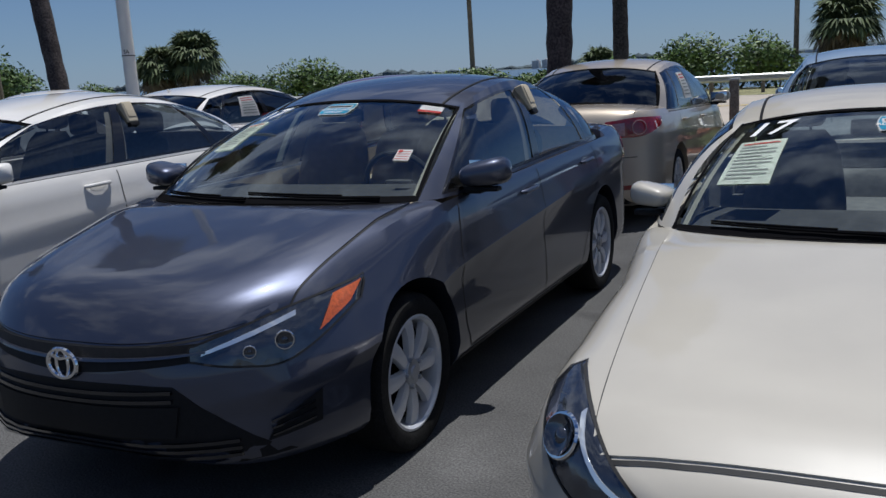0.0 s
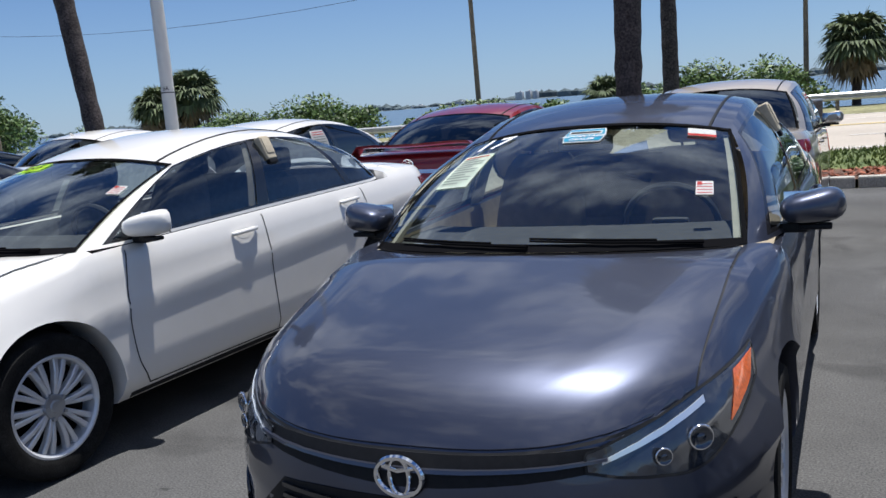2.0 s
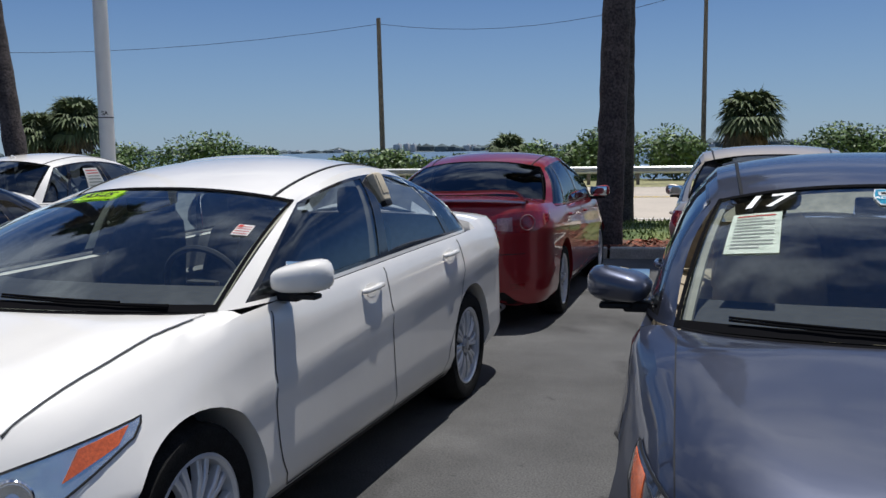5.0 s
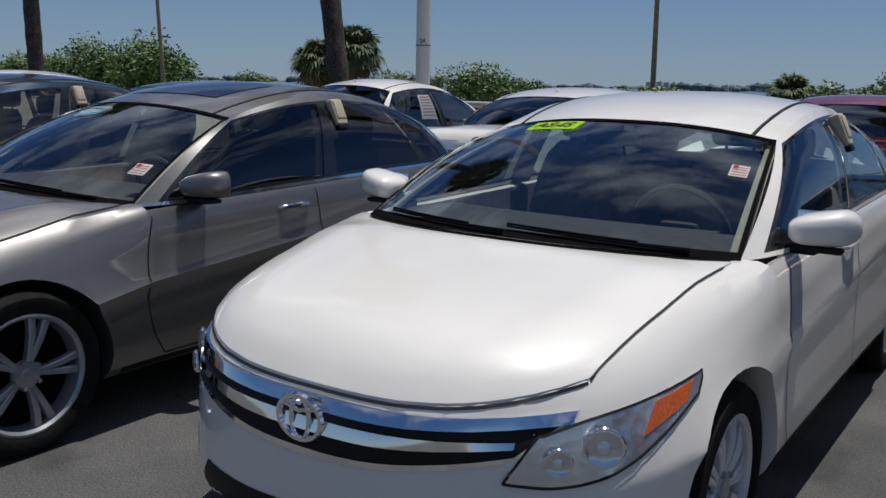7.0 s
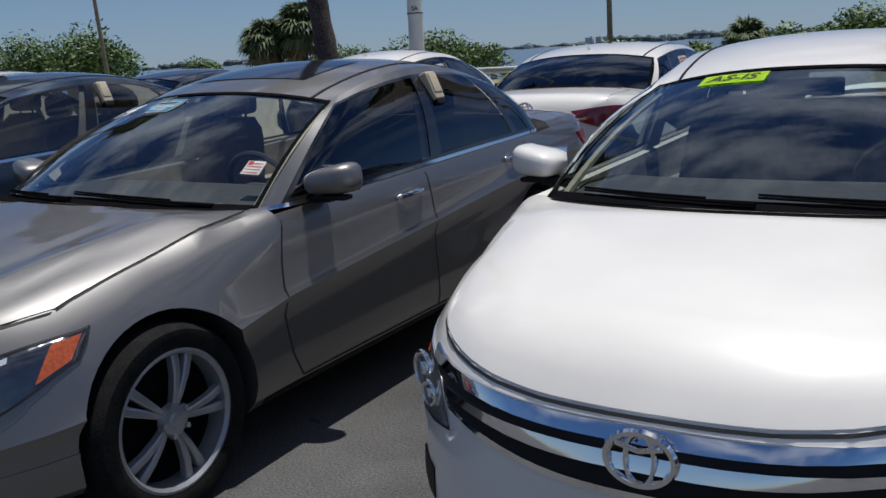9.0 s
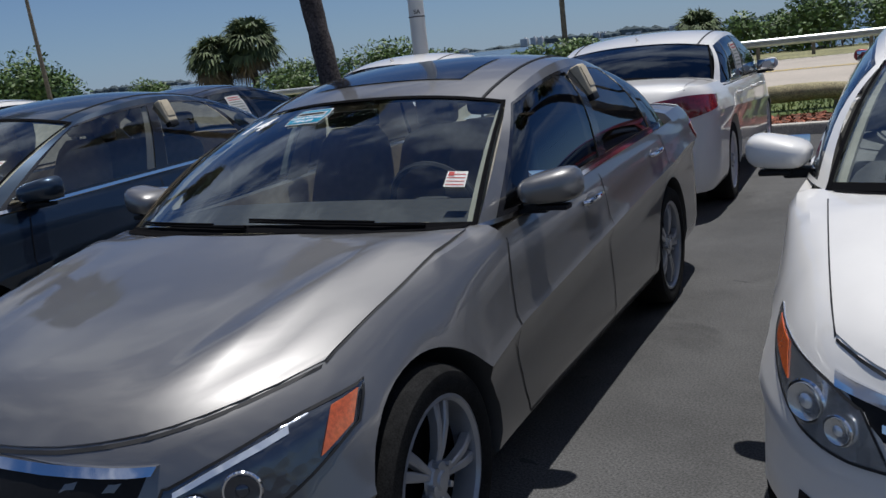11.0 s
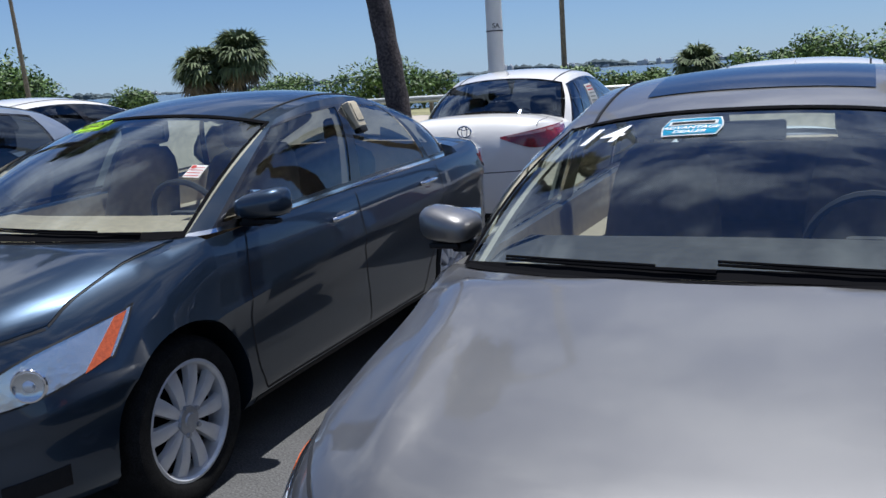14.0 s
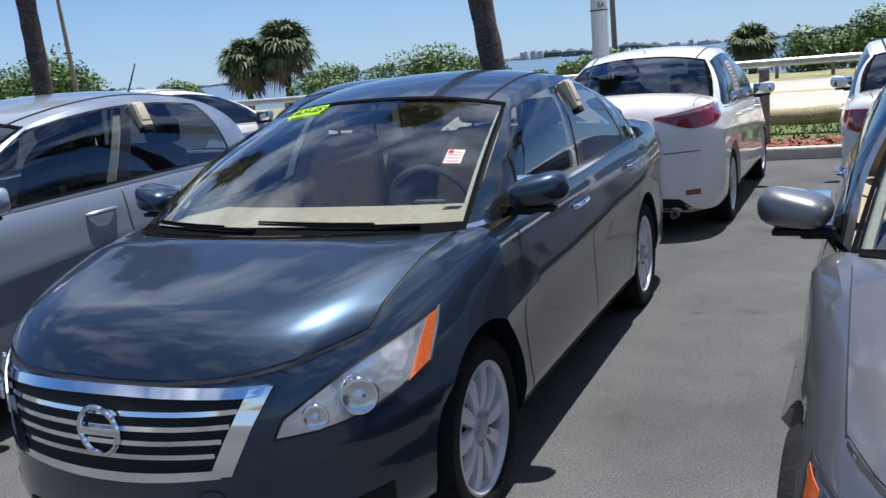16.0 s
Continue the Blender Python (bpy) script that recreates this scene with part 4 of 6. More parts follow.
def flag_sticker(c, thing, s=0.83, v=0.30):
    o = on_glass(c, thing, "flag_sticker", c.windscreen, s - 0.044, s + 0.044, v - 0.05, v + 0.05, M["white"], "small white sticker with red flag stripes", "sticker", 0.004)
    for i in range(4):
        k = on_glass(c, thing, "stripe", c.windscreen, s - 0.038, s + 0.038, v - 0.040 + i * 0.022, v - 0.035 + i * 0.022, M["red_print"], "", "", 0.0055)
        k.parent = o
    k = on_glass(c, thing, "corner_field", c.windscreen, s - 0.036, s - 0.012, v + 0.018, v + 0.044, M["red_print"], "", "", 0.006)
    k.parent = o


def shield_sticker(c, thing, s=0.0, v=0.86, w=0.15):
    o = on_glass(c, thing, "dealer_sticker", c.windscreen, s - w, s + w, v - 0.075, v + 0.075, M["white"], "blue and white shield-shaped dealer sticker", "sticker", 0.004, cut=0.022)
    k = on_glass(c, thing, "blue_field", c.windscreen, s - w + 0.008, s + w - 0.008, v - 0.066, v + 0.066, M["blue_print"], "", "", 0.0055, cut=0.02)
    k.parent = o
    k = on_glass(c, thing, "white_band", c.windscreen, s - w * 0.8, s + w * 0.8, v + 0.005, v + 0.042, M["white"], "", "", 0.007)
    k.parent = o
    k = on_glass(c, thing, "dark_bar", c.windscreen, s - w * 0.7, s + w * 0.7, v + 0.014, v + 0.032, M["gap"], "", "", 0.008)
    k.parent = o
    words_on_glass(c, thing, "words", c.windscreen, s, v - 0.018, "ADVANTAGE", 0.03, M["white"], o, off=0.008)
    words_on_glass(c, thing, "words", c.windscreen, s, v - 0.05, "DEALER", 0.03, M["white"], o, off=0.008)


def as_is_sticker(c, thing, s=-0.72, v=0.915, w=0.17):
    o = on_glass(c, thing, "windshield_sticker", c.windscreen, s - w, s + w, v - 0.05, v + 0.05, M["lime"], "lime green AS-IS sticker along a windshield's top", "sticker", 0.004)
    words_on_glass(c, thing, "words", c.windscreen, s, v, "AS-IS", 0.088, M["gap"], o, off=0.006)


# ---- site ----
E = pose(0, 0, 0, 0, 0, ENV)
m_asphalt = mat("asphalt", (0.076, 0.075, 0.074), 0.85, noise_scale=0.7, vary=0.34, fine=110, bump=0.5)
n, l = m_asphalt.node_tree.nodes, m_asphalt.node_tree.links
geo = n.new("ShaderNodeNewGeometry")
old = n["Principled BSDF"].inputs["Base Color"].links[0].from_socket
for sc, lo, hi, val in ((1.1, 0.60, 0.68, 0.62), (0.8, 0.60, 0.70, 1.3), (7.0, 0.70, 0.74, 0.5)):
    tex = n.new("ShaderNodeTexNoise")
    tex.inputs["Scale"].default_value, tex.inputs["Detail"].default_value, tex.inputs["Distortion"].default_value = sc, 5, 0.6
    off = n.new("ShaderNodeVectorMath")
    off.inputs[1].default_value = (sc * 7, sc * 3, 0)
    l.new(geo.outputs["Position"], off.inputs[0])
    l.new(off.outputs[0], tex.inputs["Vector"])
    rng_node = n.new("ShaderNodeMapRange")
    rng_node.inputs["From Min"].default_value, rng_node.inputs["From Max"].default_value, rng_node.inputs["To Min"].default_value, rng_node.inputs["To Max"].default_value = lo, hi, 1.0, val
    l.new(tex.outputs["Fac"], rng_node.inputs["Value"])
    mul = n.new("ShaderNodeMix")
    mul.data_type, mul.blend_type = "RGBA", "MULTIPLY"
    mul.inputs["Factor"].default_value = 1.0
    l.new(old, mul.inputs["A"])
    l.new(rng_node.outputs[0], mul.inputs["B"])
    old = mul.outputs["Result"]
l.new(old, n["Principled BSDF"].inputs["Base Color"])
m_road = mat("road concrete", (0.42, 0.37, 0.31), 0.9, noise_scale=0.3, vary=0.1, fine=40)
m_line = mat("road paint", (0.7, 0.7, 0.66), 0.8, noise_scale=6, vary=0.2)
m_yellow = mat("yellow road paint", (0.65, 0.48, 0.12), 0.8, noise_scale=6, vary=0.2)
m_kerb = mat("kerb concrete", (0.45, 0.42, 0.37), 0.9, noise_scale=3, vary=0.18, fine=60, bump=0.3)
m_mulch = mat("red mulch", (0.24, 0.085, 0.05), 0.95, noise_scale=12, vary=0.4, fine=45, rnd=0.45)
m_soil = mat("soil", (0.13, 0.07, 0.045), 0.95, noise_scale=5, vary=0.3, fine=50)
m_grass = mat("grass", (0.085, 0.14, 0.025), 0.8, noise_scale=1.2, vary=0.35, fine=40, rnd=0.3, colour2=(0.17, 0.2, 0.05))
m_verge = mat("dry verge", (0.23, 0.22, 0.11), 0.95, noise_scale=0.5, vary=0.3, fine=12)
m_water = mat("water", (0.09, 0.13, 0.17), 0.22, noise_scale=0.02, vary=0.2, fine=0.9, bump=0.6)
m_steel = mat("galvanised steel", (0.52, 0.53, 0.52), 0.45, 0.6, noise_scale=5, vary=0.15)
m_wood = mat("weathered wood", (0.2, 0.165, 0.125), 0.9, noise_scale=9, vary=0.3, fine=70, bump=0.4)
m_log = mat("round timber", (0.3, 0.26, 0.15), 0.9, noise_scale=4, vary=0.3, fine=50, bump=0.4)
# brown bark darkened so its colour holds the shade of the backlit trunks
m_bark = mat("palm bark", (0.062, 0.05, 0.047), 0.95, noise_scale=5, vary=0.4, fine=30, bump=0.8)
m_white_pole = mat("painted steel pole", (0.72, 0.7, 0.65), 0.45, noise_scale=2, vary=0.06)
m_frond = mat("palm fronds", (0.085, 0.115, 0.045), 0.75, noise_scale=3, vary=0.3, rnd=0.4)
m_dead = mat("dead fronds", (0.2, 0.15, 0.09), 0.9, noise_scale=3, vary=0.3, rnd=0.4)
m_leaf = mat("shrub leaves", (0.075, 0.15, 0.025), 0.55, noise_scale=1.5, vary=0.35, rnd=0.45, colour2=(0.13, 0.2, 0.05))
# blue-grey tone carries the distance haze over the far trees and bank
m_shore = mat("far trees with haze", (0.09, 0.12, 0.13), 0.95, noise_scale=0.05, vary=0.3, rnd=0.3)
m_tower = mat("far plaster", (0.62, 0.62, 0.62), 0.8, noise_scale=0.05, vary=0.06)
m_pane = mat("far windows", (0.2, 0.24, 0.28), 0.3)


def strip(name, rows, x0, x1, material, step=6.0, label=""):
    """A ground strip: (y, z) rows carried along the kerb's direction."""
    bm = bmesh.new()
    k = max(1, int((x1 - x0) / step))
    grid(bm, [[E @ Vector((x0 + (x1 - x0) * i / k, y, z)) for y, z in rows] for i in range(k + 1)])
    bmesh.ops.recalc_face_normals(bm, faces=bm.faces)
    if max(bm.faces, key=lambda f: f.calc_area()).normal.z < 0:
        bmesh.ops.reverse_faces(bm, faces=bm.faces)
    o = obj(name, bm, material, smooth=False)
    return tagged(o, label, name.replace("_", " "), kind="structure")


KERB, ROAD0, ROAD1 = 13.65, 19.4, 35.5
strip("ground", [(-900, -0.06), (KERB, -0.06), (46, -0.05), (56, -2.6), (3600, -3.0)], -2800, 2800, m_verge, 400, "flat dry ground under the whole place")
strip("parking_lot", [(-60, 0), (KERB - 0.02, 0)], -90, 60, m_asphalt, 10, "dark worn asphalt of a car lot")
strip("planting_bed", [(KERB + 0.16, 0.1), (14.95, 0.13)], -90, 60, m_soil, 10, "bed of red-brown mulch behind a kerb")
strip("lawn", [(14.95, 0.125), (16.2, 0.15), (ROAD0, 0.06)], -90, 60, m_grass, 10, "strip of grass beside the road")
strip("road", [(ROAD0, 0.04), (27.4, 0.1), (ROAD1, 0.04)], -400, 300, m_road, 40, "wide pale concrete road along the shore")
strip("far_verge", [(ROAD1, 0.05), (37.2, 0.06), (46, -0.02), (48.5, -0.8)], -400, 300, m_verge, 40, "dry grass verge behind the road")
strip("water", [(47.5, -0.62), (300, -0.62), (1500, -0.62)], -2800, 2800, m_water, 300, "wide blue-grey lagoon")
for y, mt in ((ROAD0 + 0.5, m_line), (27.2, m_yellow), (27.55, m_yellow), (ROAD1 - 0.6, m_line)):
    strip("road_line", [(y, 0.108 if 27 < y < 28 else 0.058), (y + 0.12, 0.108 if 27 < y < 28 else 0.058)], -300, 200, mt, 50, "painted line on the road")
for y in (23.4, 31.4):
    for i in range(-12, 8):
        strip("lane_dash", [(y, 0.078), (y + 0.12, 0.078)], i * 12.0, i * 12.0 + 3, m_line, 3, "white dash between two lanes")

rng = random.Random(4)
kb = bmesh.new()
box(kb, (0, 0, 0), (2.96, 0.17, 0.34), 0.025, seg=2)
kme = bpy.data.meshes.new("kerb_stone")
kb.to_mesh(kme)
kb.free()
kme.materials.append(m_kerb)
kerb = tagged(new("kerb"), "pale concrete kerb along the lot's edge", "kerb", kind="structure")
for i in range(-26, 18):
    o = new("kerb_stone", kme)
    o.parent = kerb
    o.matrix_local = E @ pose(i * 3.0 + 1.2, KERB + 0.08, -0.02 + rng.uniform(-0.004, 0.004), 0, 0, rng.uniform(-0.2, 0.2))

# mulch chips and grass
bm = bmesh.new()
for i in range(9000):
    x, y = rng.uniform(-26, 8), rng.uniform(KERB + 0.17, 15.05)
    a, b, s = rng.uniform(0, 6.28), rng.uniform(-0.5, 0.5), rng.uniform(0.03, 0.07)
    p = E @ Vector((x, y, 0.115 + rng.uniform(0, 0.03)))
    u, v = Vector((math.cos(a), math.sin(a), b)) * s, Vector((-math.sin(a), math.cos(a), rng.uniform(-0.5, 0.5))) * s * 0.4
    bm.faces.new([bm.verts.new(p + q) for q in (-u - v, u - v * 0.6, u + v * 0.7, -u + v)])
tagged(obj("mulch", bm, m_mulch, smooth=False), "loose red-brown bark mulch", "mulch", kind="stuff")
bm = bmesh.new()
for i in range(26000):
    x, y = rng.uniform(-34, 12), rng.uniform(14.9, ROAD0 - 0.05)
    h = rng.uniform(0.04, 0.11)
    p = E @ Vector((x, y, 0.06 + 0.07 * max(0, 1 - abs(y - 16) / 3)))
    a = rng.uniform(0, 6.28)
    u = Vector((math.cos(a), math.sin(a), 0)) * rng.uniform(0.012, 0.03)
    t = Vector((rng.uniform(-0.05, 0.05), rng.uniform(-0.05, 0.05), h))
    bm.faces.new([bm.verts.new(p + q) for q in (-u, u, t)])
tagged(obj("grass", bm, m_grass, smooth=False), "short green lawn grass", "grass", kind="stuff")


# ---- posts, poles and rails ----
def post(x, y=14.5):
    t = new("bollard_post")
    tagged(t, "square weathered wooden post behind the kerb", "post", "posts behind the kerb")
    bm = bmesh.new()
    box(bm, (0, 0, 0.5), (0.13, 0.13, 1.16), 0.012)
    part("shaft", bm, m_wood, t)
    bm = bmesh.new()
    box(bm, (0, 0, 1.09), (0.15, 0.15, 0.03), 0.008)
    part("cap", bm, m_steel, t)
    t.matrix_basis = E @ pose(x, y, 0.05)


post(-0.75)
post(-8.8)


def log_rail(x0, x1):
    t = new("log_rail")
    tagged(t, "low round timber rail on the grass", "barrier", "timber rails along the lawn")
    bm = bmesh.new()
    k = 14
    tube(bm, [(x0 + (x1 - x0) * i / k, 0.02 * math.sin(i * 1.7), 0.33 + 0.012 * math.sin(i * 2.3)) for i in range(k + 1)], [0.125 + 0.008 * math.sin(i * 1.3) for i in range(k + 1)], 12)
    part("rail", bm, m_log, t)
    for x in (x0 + 0.5, x1 - 0.5):
        bm = bmesh.new()
        tube(bm, [(x, 0.13, -0.05), (x, 0.13, 0.42)], [0.09, 0.085], 10)
        part("post", bm, m_log, t)
    t.matrix_basis = E @ pose(0, 15.6, 0.06)


for i in range(5):
    log_rail(-33.5 + i * 5.8, -27.9 + i * 5.8)


def guardrail(x0, x1):
    t = new("guardrail")
    tagged(t, "galvanised W-beam guardrail on posts", "guardrail", "guardrail along the road")
    bm = bmesh.new()
    prof = [(0, 0.46), (-0.05, 0.50), (-0.06, 0.54), (0.01, 0.6), (-0.06, 0.66), (-0.05, 0.70), (0, 0.74), (0.012, 0.74), (0.02, 0.6), (0.012, 0.46)]
    grid(bm, [[Vector((x, y, z)) for y, z in prof] for x in (x0, x1)])
    bmesh.ops.recalc_face_normals(bm, faces=bm.faces)
    part("beam", bm, m_steel, t)
    k = int((x1 - x0) / 1.9)
    for i in range(k):
        bm = bmesh.new()
        box(bm, (x0 + 0.95 + i * 1.9, 0.1, 0.32), (0.13, 0.16, 0.8), 0.01)
        part("post", bm, m_wood, t)
    t.matrix_basis = E @ pose(0, 37.2, 0.03)


for i in range(12):
    guardrail(-92 + i * 9.5, -92 + (i + 1) * 9.5)


def pole(name, x, y, z0, h, r0, r1, material, label, lean=(0, 0), arm=None, wires=None, marks=False):
    t = new(name)
    tagged(t, label, "pole")
    bm = bmesh.new()
    tube(bm, [(lean[0] * k, lean[1] * k, h * k) for k in (0, 0.3, 0.6, 1)], [r0 + (r1 - r0) * k for k in (0, 0.3, 0.6, 1)], 14)
    part("shaft", bm, material, t)
    if marks:
        bm = bmesh.new()
        tube(bm, [(0, 0, 2.06), (0, 0, 2.075)], [r0 + 0.003] * 2, 14)
        part("band", bm, M["gap"], t)
        verts, faces = text_points("SA", 0.085)
        bm = bmesh.new()
        vs = [bm.verts.new((p.x, -r0 - 0.004, 2.13 + p.y)) for p in verts]
        for q in faces:
            bm.faces.new([vs[i] for i in q])
        bm.transform(Matrix.Rotation(radians(26), 4, "Z"))
        part("stencil", bm, M["gap"], t, smooth=False)
        bm = bmesh.new()
        box(bm, (0, 0, 0.02), (0.5, 0.5, 0.16), 0.02)
        part("base", bm, m_kerb, t)
    if arm:
        bm = bmesh.new()
        a = Vector((lean[0], lean[1], h))
        tube(bm, [a, a + Vector((arm * 0.5, 0, 0.35)), a + Vector((arm, 0, 0.45))], [0.05, 0.045, 0.04], 8)
        part("arm", bm, material, t)
        bm = bmesh.new()
        box(bm, a + Vector((arm * 1.12, 0, 0.44)), (0.7, 0.3, 0.14), 0.05)
        part("lamp_head", bm, m_steel, t)
    t.matrix_basis = E @ pose(x, y, z0)
    return t


pole("light_pole", -10.76, 13.38, 0.0, 8.5, 0.115, 0.095, m_white_pole, "off-white painted steel light pole", marks=True, arm=-1.2)
pole("utility_pole", -17.15, 47.1, -0.6, 9.0, 0.15, 0.11, m_wood, "grey wooden utility pole on the shore", lean=(-0.1, 0))
pole("utility_pole", -0.9, 46.5, -0.4, 9.6, 0.13, 0.09, m_wood, "thin grey wooden utility pole", lean=(0.05, 0))
pole("street_lamp", -49.5, 45.0, -0.2, 8.6, 0.16, 0.10, m_wood, "grey street lamp with a bent arm", lean=(-0.5, 0), arm=-2.4)
bm = bmesh.new()
for a, b in (((-49.9, 45, 8.2), (-17.2, 47.1, 8.1)), ((-17.2, 47.1, 8.1), (-0.9, 46.5, 8.9)), ((-0.9, 46.5, 8.9), (40, 46, 8.9))):
    a, b = E @ Vector(a), E @ Vector(b)
    tube(bm, [a.lerp(b, k / 10) - Vector((0, 0, 0.9 * (1 - (k / 5 - 1) ** 2))) for k in range(11)], [0.012] * 11, 5)
tagged(obj("overhead_wire", bm, M["gap"]), "thin black overhead wire between poles", "wire")


# ---- palms and shrubs ----
def fan(bm, base, d, up, size, rng, n=17):
    """One fan frond: a stalk and narrow drooping blades."""
    d = d.normalized()
    side = d.cross(up).normalized()
    nrm = side.cross(d).normalized()
    hub = base + d * size * 0.45
    w = size * 0.012
    bm.faces.new([bm.verts.new(p) for p in (base - side * w, base + side * w, hub + side * w, hub - side * w)])
    for i in range(n):
        a = (i / (n - 1) - 0.5) * 3.6
        q = (d * math.cos(a) + side * math.sin(a)).normalized()
        ln = size * 0.6 * (0.75 + 0.25 * math.cos(a)) * rng.uniform(0.85, 1.1)
        sd = q.cross(nrm).normalized() * size * 0.045
        mid = hub + q * ln * 0.55 + nrm * size * 0.03
        tip = hub + q * ln - Vector((0, 0, ln * rng.uniform(0.15, 0.55)))
        v = [bm.verts.new(p) for p in (hub, mid - sd, tip, mid + sd)]
        bm.faces.new(v)


def palm(x, y, z, h, r, label, crown=1.3, fronds=46, dead=16, lean=(0, 0), name="palm_tree", seed=1):
    rng = random.Random(seed)
    t = new(name)
    tagged(t, label, "palm tree", "palms")
    bm = bmesh.new()
    k = max(6, int(h * 4))
    path = [(lean[0] * (i / k) ** 1.0, lean[1] * (i / k), h * i / k) for i in range(k + 1)]
    tube(bm, path, [r * (1.12 if i == 0 else 1.0) * (0.95 + 0.07 * (i % 2) + rng.uniform(-0.03, 0.03)) for i in range(k + 1)], 16)
    part("trunk", bm, m_bark, t)
    top = Vector((lean[0], lean[1], h))
    for nm, count, mtl, lo, hi in (("crown", fronds, m_frond, -0.45, 1.35), ("dead_skirt", dead, m_dead, -1.3, -0.5)):
        if not count:
            continue
        bm = bmesh.new()
        for i in range(count):
            a, e = i * 2.39996 + rng.uniform(-0.2, 0.2), rng.uniform(lo, hi)
            d = Vector((math.cos(a) * math.cos(e), math.sin(a) * math.cos(e), math.sin(e)))
            fan(bm, top + d * 0.1, d, Vector((0, 0, 1)) if abs(e) < 1.2 else Vector((1, 0, 0)), crown * rng.uniform(0.8, 1.1), rng)
        part(nm, bm, mtl, t, smooth=False)
    t.matrix_basis = E @ pose(x, y, z)
    return t


palm(-11.96, 13.11, 0.0, 8.6, 0.165, "tall palm with a dark bare leaning trunk behind the kerb", lean=(-1.2, 0.1), seed=1)
palm(-21.5, 14.6, 0.05, 8.2, 0.175, "tall palm with a dark bare trunk", lean=(-0.3, 0), seed=2)
palm(-3.35, 14.35, 0.05, 8.6, 0.2, "tall palm with a thick rough brown trunk", lean=(0.28, 0), seed=3)
palm(-3.3, 18.9, 0.0, 8.4, 0.155, "tall palm with a grey trunk by the road", lean=(0, 0), seed=4)
palm(-40.6, 50, -0.9, 3.6, 0.2, "low cabbage palm with a skirt of dead fronds", crown=1.9, fronds=120, dead=16, seed=5)
palm(-38.0, 50.4, -0.9, 4.2, 0.22, "low cabbage palm with a skirt of dead fronds", crown=2.05, fronds=130, dead=18, seed=6)
palm(1.2, 46.2, -0.2, 2.9, 0.2, "low cabbage palm with a skirt of dead fronds", crown=1.7, fronds=130, dead=26, seed=7)
palm(-10.9, 50, -0.9, 2.1, 0.2, "low round cabbage palm at the water's edge", crown=1.35, fronds=100, dead=20, seed=8)


def shrub(x, y, z, w, h, seed, leaf=0.16, count=1500):
    rng = random.Random(seed)
    t = new("shrub")
    tagged(t, "bright green leafy shrub at the water's edge", "shrub", "shrubs along the shore")
    lobes = [(rng.uniform(-0.5, 0.5) * w, rng.uniform(-0.5, 0.5) * min(w, 2.0), h * rng.uniform(0.35, 0.8), rng.uniform(0.25, 0.5) * h + 0.15) for k in range(max(4, int(w * 2.4)))]
    bm = bmesh.new()
    for i in range(count):
        lx, ly, lz, r = lobes[rng.randrange(len(lobes))]
        d = Vector((rng.gauss(0, 1), rng.gauss(0, 1), rng.gauss(0.25, 1))).normalized()
        p = Vector((lx, ly, lz)) + d * r * rng.uniform(0.55, 1.08)
        if p.z < 0.02:
            continue
        u = Vector((rng.gauss(0, 1), rng.gauss(0, 1), rng.gauss(0, 0.6))).normalized()
        v = u.cross(d + Vector((0.01, 0, 0))).normalized()
        s = leaf * rng.uniform(0.6, 1.3)
        bm.faces.new([bm.verts.new(p + q) for q in (-u * s, v * s * 0.45, u * s, -v * s * 0.45)])
    part("foliage", bm, m_leaf, t, smooth=False)
    bm = bmesh.new()
    for lx, ly, lz, r in lobes:
        tube(bm, [(lx * 0.4, ly * 0.4, -0.3), (lx * 0.8, ly * 0.8, lz * 0.5), (lx, ly, lz)], [0.05, 0.035, 0.015], 5)
    part("stems", bm, m_wood, t)
    t.matrix_basis = E @ pose(x, y, z)


for i, (x, y, w, h) in enumerate(((-4.2, 44.5, 4.2, 2.3), (-1.6, 44.0, 3.0, 2.0), (-17, 44.5, 3.2, 1.5), (-13.3, 44, 1.8, 1.4), (-26.3, 44.5, 4.6, 2.3), (-23.6, 45, 2.2, 1.9), (-14.4, 45.5, 4.4, 1.2), (-19.8, 45.5, 2.4, 1.2),
                                    (-5.6, 47, 3.6, 2.1), (5.4, 48, 3.8, 2.6), (9.5, 47, 5, 2.4), (-7.4, 45, 2.6, 1.8), (-31, 46, 3.5, 1.5), (-44, 47, 3, 1.9), (-34.5, 49, 3, 2.0))):
    shrub(x, y, -0.25, w, h, 20 + i, 0.12, int(900 * w))
for i in range(9):
    shrub(-57 - i * 3.4, 53 + rng.uniform(-2, 2), -0.9, 5.2, 4.2 + rng.uniform(-0.6, 0.9), 60 + i, 0.2, 3600)

# ---- far shore ----
bm = bmesh.new()
for i in range(2600):
    x = rng.uniform(-2300, 1500)
    h = rng.uniform(4, 11) * (1 + 0.35 * math.sin(x * 0.013) + 0.25 * math.sin(x * 0.041))
    w = rng.uniform(5, 16)
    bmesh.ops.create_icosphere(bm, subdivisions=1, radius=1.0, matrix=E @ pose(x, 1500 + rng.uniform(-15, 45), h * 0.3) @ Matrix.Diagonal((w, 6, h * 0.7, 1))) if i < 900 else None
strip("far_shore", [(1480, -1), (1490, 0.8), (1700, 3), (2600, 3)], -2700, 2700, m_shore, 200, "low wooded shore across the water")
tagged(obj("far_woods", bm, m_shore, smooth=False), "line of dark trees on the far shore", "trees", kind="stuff")


